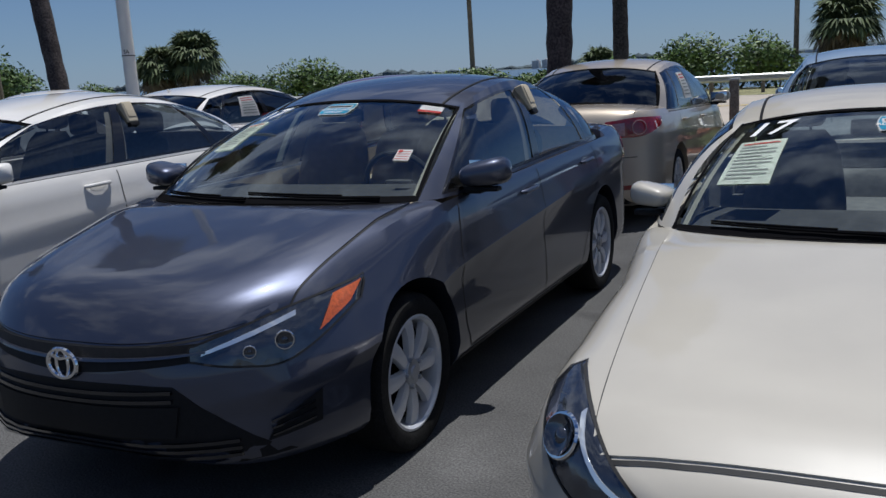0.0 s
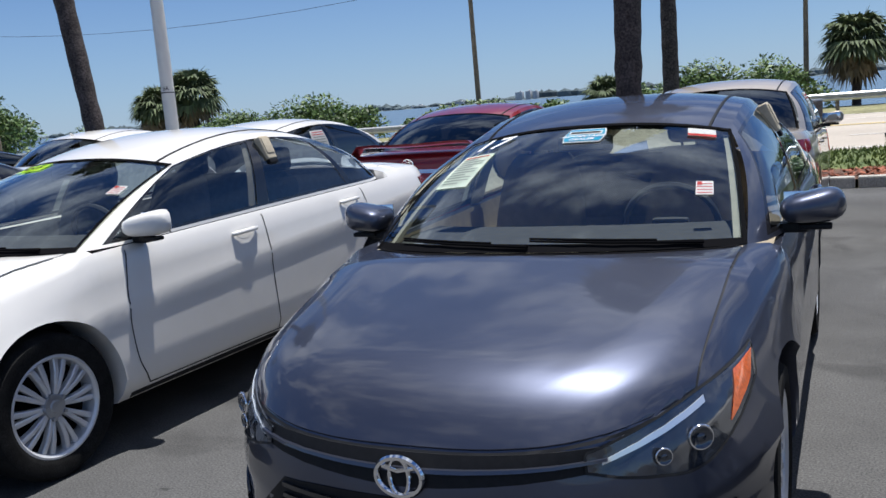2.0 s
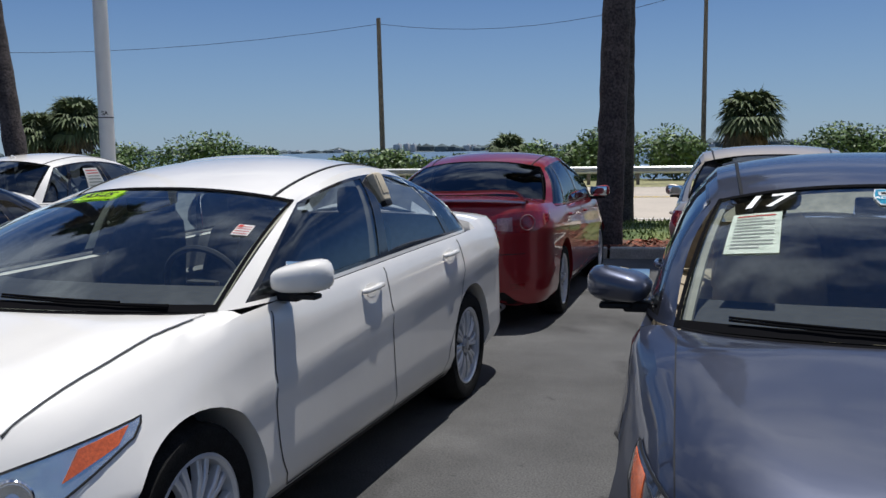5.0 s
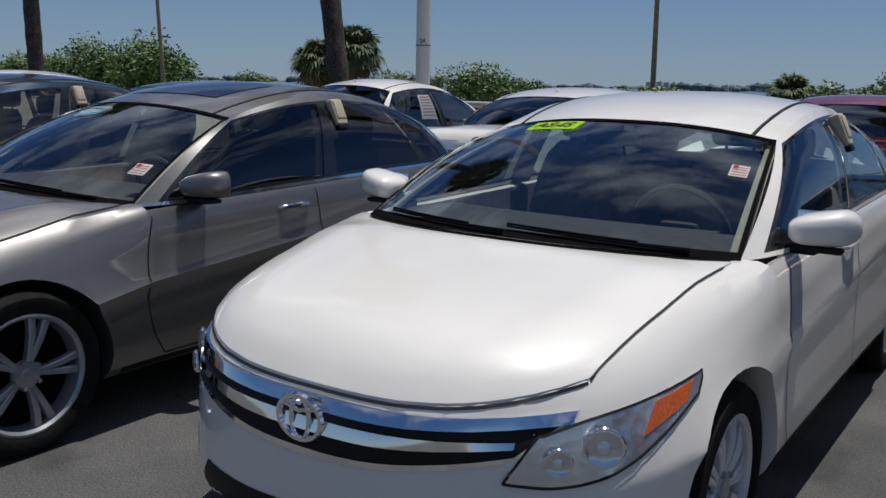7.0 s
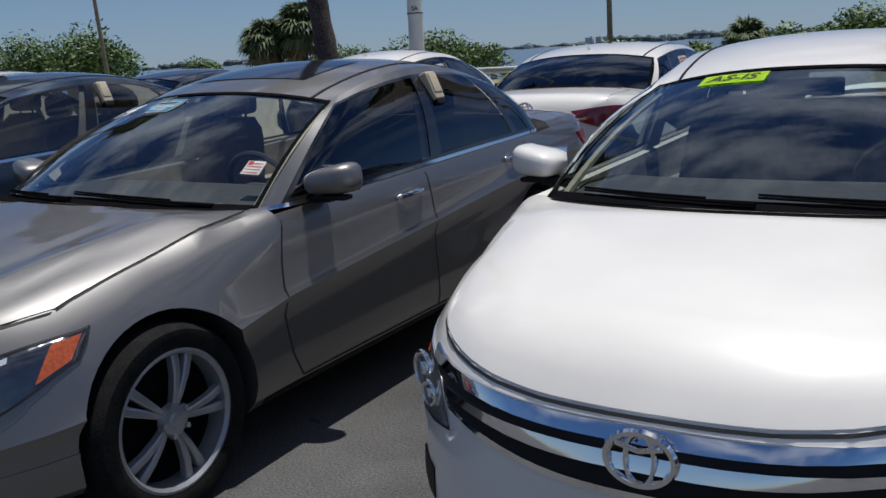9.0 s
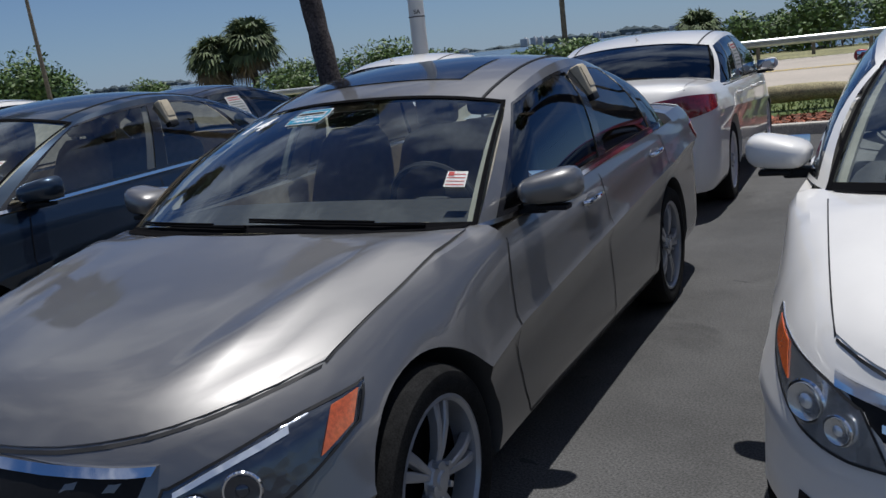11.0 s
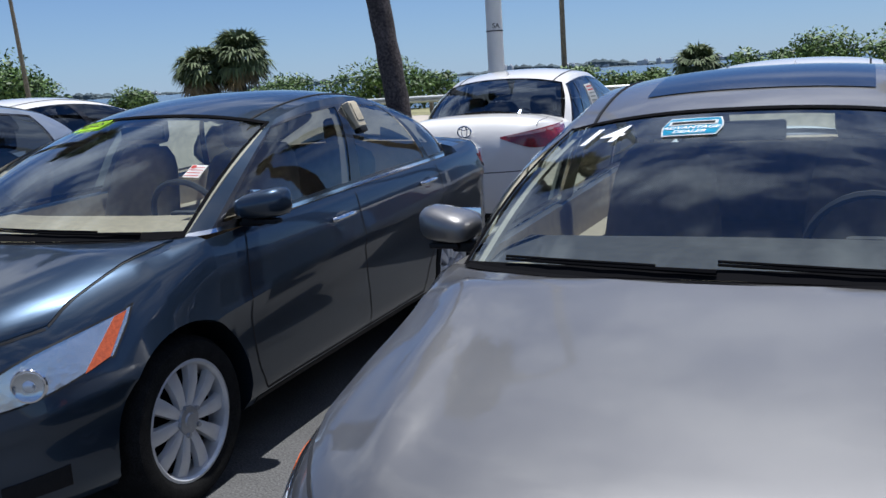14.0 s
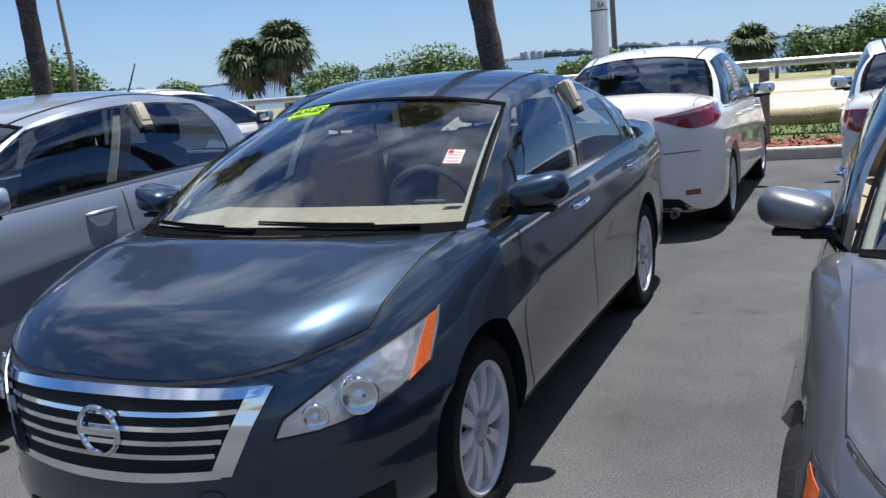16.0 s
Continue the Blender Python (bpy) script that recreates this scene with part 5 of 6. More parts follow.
def tower(x, w, h, storeys):
    t = new("apartment_tower")
    tagged(t, "white apartment tower on the far shore", "building", "buildings on the far shore")
    bm = bmesh.new()
    box(bm, (0, 0, h / 2), (w, 12, h), 0.2)
    box(bm, (w * 0.2, 0, h + 1), (w * 0.25, 6, 2.4), 0.1)
    part("wall", bm, m_tower, t)
    for j in range(storeys):
        bm = bmesh.new()
        box(bm, (0, -6.05, h * (j + 0.55) / storeys), (w * 0.86, 0.3, h / storeys * 0.42))
        part("window_band", bm, m_pane, t, smooth=False)
    t.matrix_basis = E @ pose(x, 1492, 0)


for x, w, h, s in ((-452, 15, 23, 7), (-436, 11, 24, 7), (-424, 10, 22, 7), (-330, 13, 17, 5), (-318, 9, 15, 5), (-205, 22, 13, 4), (-180, 9, 16, 5), (-160, 26, 11, 3), (-560, 20, 9, 3), (-640, 30, 7, 2), (-90, 24, 9, 3), (-20, 30, 8, 2), (60, 22, 9, 3), (-270, 30, 8, 2), (-800, 26, 8, 2), (-1150, 40, 8, 2)):
    tower(x, w * 0.8, h * 0.55, s)


# ---- the cars' faces ----
def front_slate(c, thing, tree, body):
    """Slim upper grille, wide hexagonal lower grille, swept headlamps."""
    y = c.y0
    g = on_front(tree, thing, "upper_grille", [(-0.54, y, 0.60), (-0.25, y, 0.572), (0, y, 0.556), (0.25, y, 0.572), (0.54, y, 0.60)], [(-0.54, y, 0.655), (-0.25, y, 0.642), (0, y, 0.638), (0.25, y, 0.642), (0.54, y, 0.655)], M["black"], 0.006)
    on_front(tree, thing, "grille_bar", [(-0.5, y, 0.62), (-0.25, y, 0.603), (0, y, 0.595), (0.25, y, 0.603), (0.5, y, 0.62)], [(-0.5, y, 0.627), (-0.25, y, 0.612), (0, y, 0.605), (0.25, y, 0.612), (0.5, y, 0.627)], body, 0.016, 16, 1)
    g = on_front(tree, thing, "lower_grille", [(-0.70, y, 0.25), (-0.35, y, 0.215), (0, y, 0.21), (0.35, y, 0.215), (0.70, y, 0.25)], [(-0.40, y, 0.515), (-0.22, y, 0.525), (0, y, 0.525), (0.22, y, 0.525), (0.40, y, 0.515)], M["black"], 0.004, 20, 5)
    for i, z in enumerate((0.47, 0.50, 0.27, 0.295, 0.32)):
        w = 0.40 if z > 0.45 else 0.58
        part("slat", patch(tree, [(-w, y, z - 0.007), (0, y, z - 0.012), (w, y, z - 0.007)], [(-w, y, z + 0.005), (0, y, z), (w, y, z + 0.005)], (0, 1, 0), 0.014, 12, 1), M["gloss"], g)
    part("plate_panel", patch(tree, [(-0.40, y, 0.345), (0.40, y, 0.345)], [(-0.42, y, 0.45), (0.42, y, 0.45)], (0, 1, 0), 0.012, 10, 2), M["black"], g)
    emblem(tree, thing, 0, y, 0.585, (0, 1, 0), 0.064)
    d = (-0.55, 0.83, 0)
    headlamps(tree, thing, [(0.44, y + 0.12, 0.595), (0.60, y + 0.18, 0.565), (0.73, y + 0.29, 0.568), (0.855, y + 0.55, 0.705)], [(0.44, y + 0.12, 0.64), (0.58, y + 0.18, 0.683), (0.72, y + 0.28, 0.727), (0.855, y + 0.58, 0.77)], M["lamp_dark"],
              amber=([(0.785, y + 0.37, 0.635), (0.835, y + 0.5, 0.70)], [(0.81, y + 0.43, 0.738), (0.85, y + 0.56, 0.758)]), projector=(((0.71, y + 0.27, 0.632), 0.03), ((0.62, y + 0.2, 0.612), 0.02)), d=d,
              bright=([(0.48, y + 0.13, 0.612), (0.60, y + 0.19, 0.648), (0.74, y + 0.3, 0.698)], [(0.48, y + 0.13, 0.622), (0.60, y + 0.19, 0.663), (0.74, y + 0.3, 0.714)]))
    for mir in (False, True):
        v = part("fog_recess", patch(tree, [(0.66, y + 0.2, 0.30), (0.80, y + 0.32, 0.33)], [(0.70, y + 0.2, 0.36), (0.81, y + 0.32, 0.44)], d, 0.004, 8, 3, 0.006, mirror=mir), M["black"], thing)
        for k in range(3):
            part("fin", patch(tree, [(0.68, y + 0.2, 0.315 + k * 0.024), (0.79, y + 0.3, 0.345 + k * 0.027)], [(0.68, y + 0.2, 0.322 + k * 0.024), (0.79, y + 0.3, 0.353 + k * 0.027)], d, 0.012, 8, 1, 0.008, mirror=mir), M["gloss"], v)
    part("lip", patch(tree, [(-0.6, y, 0.185), (0, y, 0.175), (0.6, y, 0.185)], [(-0.62, y, 0.205), (0, y, 0.2), (0.62, y, 0.205)], (0, 1, 0), 0.012, 14, 1), body, thing)


def front_white(c, thing, tree, body):
    """Winged chrome grille and large clear headlamps."""
    y = c.y0
    g = on_front(tree, thing, "grille", [(-0.56, y, 0.61), (-0.28, y, 0.558), (0, y, 0.545), (0.28, y, 0.558), (0.56, y, 0.61)], [(-0.66, y, 0.705), (-0.3, y, 0.675), (0, y, 0.670), (0.3, y, 0.675), (0.66, y, 0.705)], M["black"], 0.004, 20, 4)
    for z0, z1, w in ((0.685, 0.72, 0.66), (0.63, 0.652, 0.56)):
        k = z0 - 0.035
        part("chrome_bar", patch(tree, [(-w, y, z0), (-w * 0.45, y, k + 0.004), (0, y, k), (w * 0.45, y, k + 0.004), (w, y, z0)], [(-w, y, z1 - 0.006), (-w * 0.45, y, k + 0.036), (0, y, k + 0.034), (w * 0.45, y, k + 0.036), (w, y, z1 - 0.006)], (0, 1, 0), 0.014, 22, 2), M["chrome"], g)
    part("chrome_edge", patch(tree, [(-0.55, y, 0.598), (-0.28, y, 0.546), (0, y, 0.532), (0.28, y, 0.546), (0.55, y, 0.598)], [(-0.56, y, 0.610), (-0.28, y, 0.561), (0, y, 0.548), (0.28, y, 0.561), (0.56, y, 0.610)], (0, 1, 0), 0.01, 22, 1), M["chrome"], g)
    emblem(tree, thing, 0, y, 0.625, (0, 1, 0), 0.075)
    headlamps(tree, thing, [(0.52, y + 0.16, 0.545), (0.66, y + 0.22, 0.535), (0.78, y + 0.33, 0.57), (0.885, y + 0.57, 0.70)], [(0.60, y + 0.18, 0.655), (0.70, y + 0.25, 0.69), (0.80, y + 0.36, 0.715), (0.885, y + 0.60, 0.745)], M["lamp"],
              amber=([(0.80, y + 0.38, 0.635), (0.86, y + 0.53, 0.69)], [(0.82, y + 0.42, 0.71), (0.87, y + 0.56, 0.732)]), projector=(((0.735, y + 0.28, 0.627), 0.048), ((0.645, y + 0.21, 0.60), 0.033)))
    on_front(tree, thing, "lower_intake", [(-0.55, y, 0.25), (0, y, 0.235), (0.55, y, 0.25)], [(-0.46, y, 0.36), (0, y, 0.37), (0.46, y, 0.36)], M["black"], 0.004)
    for mir in (False, True):
        part("fog_recess", patch(tree, [(0.66, y + 0.2, 0.29), (0.78, y + 0.28, 0.31)], [(0.66, y + 0.2, 0.38), (0.77, y + 0.28, 0.39)], (-0.55, 0.83, 0), 0.004, 8, 3, 0.006, mirror=mir), M["black"], thing)


def front_silver(c, thing, tree, body):
    """Broad chrome-framed grille and dark headlamps with amber corners."""
    y = c.y0
    g = on_front(tree, thing, "grille", [(-0.42, y, 0.42), (0, y, 0.40), (0.42, y, 0.42)], [(-0.52, y, 0.66), (0, y, 0.685), (0.52, y, 0.66)], M["black"], 0.004, 16, 4)
    for z in (0.50, 0.57):
        part("chrome_bar", patch(tree, [(-0.45, y, z), (0, y, z - 0.01), (0.45, y, z)], [(-0.45, y, z + 0.025), (0, y, z + 0.015), (0.45, y, z + 0.025)], (0, 1, 0), 0.012, 14, 1), M["chrome"], g)
    part("chrome_edge", patch(tree, [(-0.53, y, 0.655), (0, y, 0.68), (0.53, y, 0.655)], [(-0.54, y, 0.675), (0, y, 0.702), (0.54, y, 0.675)], (0, 1, 0), 0.012, 16, 1), M["chrome"], g)
    emblem(tree, thing, 0, y, 0.54, (0, 1, 0), 0.09, flat=1.0)
    headlamps(tree, thing, [(0.53, y + 0.10, 0.50), (0.66, y + 0.17, 0.50), (0.77, y + 0.29, 0.535), (0.865, y + 0.50, 0.645)], [(0.56, y + 0.12, 0.615), (0.67, y + 0.2, 0.66), (0.78, y + 0.32, 0.70), (0.87, y + 0.53, 0.722)], M["lamp_dark"],
              amber=([(0.82, y + 0.38, 0.60), (0.855, y + 0.48, 0.645)], [(0.83, y + 0.43, 0.70), (0.862, y + 0.51, 0.712)]), projector=(((0.71, y + 0.22, 0.59), 0.042), ((0.62, y + 0.16, 0.57), 0.032)),
              bright=([(0.58, y + 0.14, 0.60), (0.68, y + 0.2, 0.638), (0.78, y + 0.32, 0.675)], [(0.58, y + 0.14, 0.612), (0.68, y + 0.2, 0.652), (0.78, y + 0.32, 0.69)]))
    on_front(tree, thing, "lower_intake", [(-0.6, y, 0.23), (0, y, 0.225), (0.6, y, 0.23)], [(-0.52, y, 0.33), (0, y, 0.335), (0.52, y, 0.33)], M["black"], 0.004)


def front_navy(c, thing, tree, body):
    """Chrome trapezoid grille with bars and tall clear headlamps."""
    y = c.y0
    g = on_front(tree, thing, "grille", [(-0.34, y, 0.490), (0, y, 0.475), (0.34, y, 0.490)], [(-0.46, y, 0.710), (0, y, 0.710), (0.46, y, 0.710)], M["black"], 0.004, 16, 4)
    for i, z in enumerate((0.53, 0.57, 0.61, 0.65)):
        w = 0.36 + 0.022 * i
        part("chrome_bar", patch(tree, [(-w, y, z), (0, y, z - 0.008), (w, y, z)], [(-w, y, z + 0.014), (0, y, z + 0.006), (w, y, z + 0.014)], (0, 1, 0), 0.012, 14, 1), M["chrome"], g)
    for lo, hi in (([(-0.37, y, 0.470), (0, y, 0.450), (0.37, y, 0.470)], [(-0.37, y, 0.495), (0, y, 0.480), (0.37, y, 0.495)]), ([(-0.48, y, 0.690), (0, y, 0.695), (0.48, y, 0.690)], [(-0.5, y, 0.720), (0, y, 0.723), (0.5, y, 0.720)]),
                   ([(-0.40, y, 0.475), (-0.51, y, 0.715)], [(-0.34, y, 0.475), (-0.455, y, 0.715)]), ([(0.34, y, 0.475), (0.455, y, 0.715)], [(0.40, y, 0.475), (0.51, y, 0.715)])):
        part("chrome_frame", patch(tree, lo, hi, (0, 1, 0), 0.013, 14, 1), M["chrome"], g)
    emblem(tree, thing, 0, y, 0.60, (0, 1, 0), 0.07, flat=1.0)
    headlamps(tree, thing, [(0.50, y + 0.13, 0.565), (0.64, y + 0.2, 0.575), (0.75, y + 0.3, 0.605), (0.84, y + 0.5, 0.675)], [(0.53, y + 0.14, 0.62), (0.64, y + 0.2, 0.69), (0.74, y + 0.3, 0.745), (0.845, y + 0.6, 0.81)], M["lamp"],
              amber=([(0.80, y + 0.40, 0.64), (0.835, y + 0.48, 0.672)], [(0.83, y + 0.52, 0.79), (0.843, y + 0.565, 0.80)]), projector=(((0.71, y + 0.26, 0.645), 0.05), ((0.61, y + 0.18, 0.615), 0.034)))
    on_front(tree, thing, "lower_intake", [(-0.5, y, 0.22), (0, y, 0.215), (0.5, y, 0.22)], [(-0.42, y, 0.31), (0, y, 0.32), (0.42, y, 0.31)], M["black"], 0.004)
    for mir in (False, True):
        # body-coloured scoop; its shade is drawn as a black patch
        part("fog_recess", patch(tree, [(0.62, y + 0.18, 0.27), (0.78, y + 0.3, 0.29)], [(0.62, y + 0.18, 0.33), (0.78, y + 0.3, 0.36)], (-0.55, 0.83, 0), 0.004, 8, 3, 0.006, mirror=mir), M["black"], thing)
    part("tow_cover", ribbon(tree, [(0.3, y, 0.36), (0.36, y, 0.36), (0.36, y, 0.42), (0.3, y, 0.42), (0.3, y, 0.36)], (0, 1, 0), width=0.004), M["gap"], thing, smooth=False)


def front_cream(c, thing, tree, body):
    y = c.y0
    on_front(tree, thing, "upper_grille", [(-0.46, y, 0.50), (0, y, 0.485), (0.46, y, 0.50)], [(-0.46, y, 0.515), (0, y, 0.50), (0.46, y, 0.515)], M["gloss"], 0.006)
    on_front(tree, thing, "lower_grille", [(-0.55, y, 0.22), (0, y, 0.21), (0.55, y, 0.22)], [(-0.5, y, 0.42), (0, y, 0.44), (0.5, y, 0.42)], M["black"], 0.004)
    headlamps(tree, thing, [(0.36, y + 0.07, 0.42), (0.50, y + 0.13, 0.43), (0.65, y + 0.24, 0.50), (0.74, y + 0.50, 0.63)], [(0.36, y + 0.08, 0.485), (0.48, y + 0.15, 0.565), (0.57, y + 0.28, 0.63), (0.665, y + 0.55, 0.675)], M["lamp_dark"], d=(-0.5, 0.72, -0.4),
              projector=(((0.615, y + 0.27, 0.572), 0.052),), bright=([(0.42, y + 0.11, 0.485), (0.51, y + 0.18, 0.52), (0.58, y + 0.33, 0.61)], [(0.42, y + 0.11, 0.497), (0.51, y + 0.18, 0.535), (0.58, y + 0.33, 0.625)]))
    emblem(tree, thing, 0, y, 0.50, (0, 1, 0), 0.07)


def rear_plain(c, thing, tree, body):
    y, z = c.y1, c.tail
    rear_common(c, thing, tree, body)
    taillamps(tree, thing, [(0.42, y, z - 0.24), (0.66, y - 0.05, z - 0.25), (0.78, y - 0.15, z - 0.22), (0.84, y - 0.34, z - 0.15)], [(0.42, y, z - 0.11), (0.66, y - 0.05, z - 0.08), (0.78, y - 0.15, z - 0.08), (0.84, y - 0.36, z - 0.09)],
              clear=([(0.46, y, z - 0.23), (0.6, y, z - 0.235)], [(0.46, y, z - 0.13), (0.6, y, z - 0.12)]), ring=((0.70, y - 0.08, z - 0.165), 0.062))
    part("chrome_strip", patch(tree, [(-0.4, y, z - 0.185), (0, y, z - 0.175), (0.4, y, z - 0.185)], [(-0.4, y, z - 0.15), (0, y, z - 0.14), (0.4, y, z - 0.15)], (0, -1, 0), 0.012, 12, 1), M["chrome"] if c.strip else body, thing)
    emblem(tree, thing, 0, y, z - 0.09, (0, -1, 0), 0.055)


def rear_spoiler(c, thing, tree, body):
    rear_plain(c, thing, tree, body)
    spoiler(c, thing, tree, body)


def rear_large(c, thing, tree, body):
    y, z = c.y1, c.tail
    rear_common(c, thing, tree, body)
    taillamps(tree, thing, [(0.46, y, z - 0.20), (0.68, y - 0.05, z - 0.26), (0.82, y - 0.15, z - 0.24), (0.90, y - 0.36, z - 0.2)], [(0.42, y, z - 0.12), (0.68, y - 0.05, z - 0.09), (0.82, y - 0.15, z - 0.09), (0.90, y - 0.40, z - 0.11)])
    part("chrome_strip", patch(tree, [(-0.45, y, z - 0.20), (0, y, z - 0.19), (0.45, y, z - 0.20)], [(-0.45, y, z - 0.165), (0, y, z - 0.155), (0.45, y, z - 0.165)], (0, -1, 0), 0.012, 12, 1), M["chrome"], thing)
    part("name_badge", patch(tree, [(0.22, y, z - 0.12), (0.46, y, z - 0.12)], [(0.22, y, z - 0.085), (0.46, y, z - 0.085)], (0, -1, 0), 0.006, 6, 1), M["alloy_dark"], thing)
    emblem(tree, thing, 0, y, z - 0.1, (0, -1, 0), 0.065)


def rear_small(c, thing, tree, body):
    y, z = c.y1, c.tail
    rear_common(c, thing, tree, body)
    taillamps(tree, thing, [(0.34, y, z - 0.155), (0.58, y - 0.04, z - 0.235), (0.74, y - 0.14, z - 0.225), (0.82, y - 0.34, z - 0.17)], [(0.34, y, z - 0.14), (0.58, y - 0.04, z - 0.10), (0.74, y - 0.14, z - 0.07), (0.82, y - 0.40, z - 0.055)],
              clear=([(0.40, y, z - 0.145), (0.62, y - 0.04, z - 0.125), (0.8, y - 0.3, z - 0.085)], [(0.40, y, z - 0.13), (0.62, y - 0.04, z - 0.10), (0.8, y - 0.3, z - 0.065)]))
    emblem(tree, thing, 0, y, z - 0.09, (0, -1, 0), 0.06)


def spec(**k):
    k.setdefault("rim_mat", M["alloy"])
    return Car(**k)


p_slate = paint("slate metallic paint", (0.066, 0.074, 0.107), 0.85, 0.4)
p_white = paint("white paint", (0.77, 0.745, 0.70), 0.0, 0.4)
p_cream = paint("cream pearl paint", (0.50, 0.465, 0.395), 0.0, 0.4)
p_silver = paint("silver-brown metallic paint", (0.198, 0.194, 0.19), 0.8, 0.43)
p_navy = paint("navy metallic paint", (0.028, 0.046, 0.073), 0.8, 0.36)
p_ice = paint("ice-blue metallic paint", (0.33, 0.37, 0.43), 0.6, 0.35)
p_gold = paint("sandy gold metallic paint", (0.52, 0.45, 0.36), 0.6, 0.4)
p_red = paint("dark red metallic paint", (0.26, 0.012, 0.018), 0.35, 0.3)
p_black = paint("black-blue paint", (0.012, 0.016, 0.028), 0.3, 0.3)
p_sky = paint("pale blue metallic paint", (0.36, 0.47, 0.58), 0.5, 0.35)

FRONT, BACK = "cars in the front row", "cars in the back row"
def crease_silver(x, t):
    """Two pressed ridges that close in towards the grille."""
    return 0.02 * math.exp(-((x - 0.47 - 0.2 * t) / 0.055) ** 2) * min(1, t * 4) * min(1, (1 - t) * 5)


def crease_soft(x, t):
    return 0.007 * math.exp(-((x - 0.50 - 0.14 * t) / 0.09) ** 2) * min(1, t * 4) * min(1, (1 - t) * 5)


c_slate = spec(hdr=0.10, relief=crease_soft, lid=0.645, gap0=(0.67, 0.27), fo=0.94, wb=2.70, ro=0.98, w=1.775, h=1.455, hf=0.73, cowl=0.97, belt=0.935, belt_r=1.0, yc=0.08, ys=0.34, yr0=1.02, yr1=2.52, yg=3.12, deck=1.09, tail=1.03, xb=0.71, xt=0.575, front=front_slate, rear=rear_plain, spokes=8, spoke_w=0.066, handle="")
k_slate = build_car("sedan", c_slate, (-2.54, 3.27), 9.5, p_slate, "dark slate-blue metallic sedan with a black grille", FRONT, cloth="beige", side_tint="tint")
c_white = spec(lower=(0.999, 0.996, 0.992, 0.990), hdr=0.115, relief=crease_soft, lid=0.70, gap0=(0.66, 0.27), fo=0.90, wb=2.775, ro=1.04, w=1.82, h=1.47, tyre=0.327, rim=0.225, hf=0.775, cowl=0.985, belt=0.95, belt_r=1.02, yc=0.06, ys=0.30, yr0=1.03, yr1=2.55, yg=3.20, deck=1.12, tail=1.06, xb=0.75, xt=0.61, front=front_white, rear=rear_plain, spokes=10, pair=True, spoke_w=0.05, doors=(0.44, 1.55, 2.58), handle_z=0.89)
k_white = build_car("sedan", c_white, (-5.49, 2.73), 6.5, p_white, "white sedan with a chrome winged grille", FRONT, cloth="grey_cloth")
c_silver = spec(hdr=0.114, relief=crease_silver, rise=(0.52, 0.80), lid=0.71, gap0=(0.74, 0.29), fo=0.86, wb=2.874, ro=1.13, w=1.854, h=1.47, tyre=0.33, rim=0.24, hf=0.74, cowl=0.98, belt=0.92, belt_r=1.0, yc=0.34, ys=0.58, yr0=1.20, yr1=2.75, yg=3.36, deck=1.10, tail=1.04, xb=0.775, xt=0.62, front=front_silver, rear=rear_large, spokes=5, pair=True, spoke_w=0.062, doors=(0.55, 1.68, 2.72), handle_z=0.86, chrome_line=True, handle="chrome", rim_mat=M["alloy_dark"], crease=0.028, lower=(0.982, 0.984, 0.978, 0.977))
k_silver = build_car("sedan", c_silver, (-7.945, 1.765), 7.4, p_silver, "silver-brown metallic sedan with chrome trim and a sunroof", FRONT, cloth="beige", side_tint="dark_glass")
c_navy = spec(hdr=0.08, relief=crease_soft, lid=0.73, gap0=(0.68, 0.24), pale_dash=True, fo=0.87, wb=2.70, ro=1.0, w=1.76, h=1.495, tyre=0.317, hf=0.80, cowl=1.0, belt=0.96, belt_r=1.03, yc=-0.06, ys=0.2, yr0=0.98, yr1=2.48, yg=3.12, deck=1.13, tail=1.07, xb=0.725, xt=0.59, front=front_navy, rear=rear_plain, spokes=10, spoke_w=0.062, doors=(0.40, 1.46, 2.48), handle_z=0.88, handle="chrome", chrome_line=True)
k_navy = build_car("sedan", c_navy, (-10.72, 1.94), 10, p_navy, "dark navy metallic sedan with a chrome grille", FRONT, cloth="beige", side_tint="tint")
c_cream = spec(mirror=0.8, mir_dy=0.08, lid=0.625, lid_rise=-0.03, gap0=(0.575, 0.27), drop=0.07, arch=0.342, hdr=0.07, hdr_r=0.06, nose_len=0.7, nose_p=2.7, fo=0.86, wb=2.57, ro=0.80, w=1.775, h=1.31, tyre=0.31, hf=0.60, cowl=0.875, belt=0.83, belt_r=0.93, yc=0.52, ys=0.80, yr0=1.32, yr1=2.2, yg=3.0, deck=0.98, tail=0.93, xb=0.71, xt=0.54, win=((0.06, 0.55), (0.60, 0.85)), doors=(0.55, 1.75, 2.1), handle_z=0.78, front=front_cream, rear=rear_plain)
k_cream = build_car("coupe", c_cream, (-0.045, 3.255), 9.0, p_cream, "cream white low coupe with dark headlights", FRONT, cloth="grey_cloth")
c_ice = spec(fo=0.75, wb=2.45, ro=0.58, w=1.665, h=1.56, tyre=0.29, rim=0.19, arch=0.335, handle_z=0.94, hf=0.82, cowl=1.06, belt=1.01, belt_r=1.08, yc=-0.05, ys=0.2, yr0=0.9, yr1=2.55, yg=2.88, deck=1.1, tail=1.05, xb=0.72, xt=0.57, tail_len=0.4, hatch=True, win=((0.05, 0.46), (0.50, 0.86)), doors=(0.38, 1.4, 2.25), rear=rear_plain, front=front_cream)
k_ice = build_car("hatchback", c_ice, (-13.05, 1.2), 9.5, p_ice, "ice-blue metallic small hatchback", FRONT, cloth="dark_cloth", side_tint="tint")


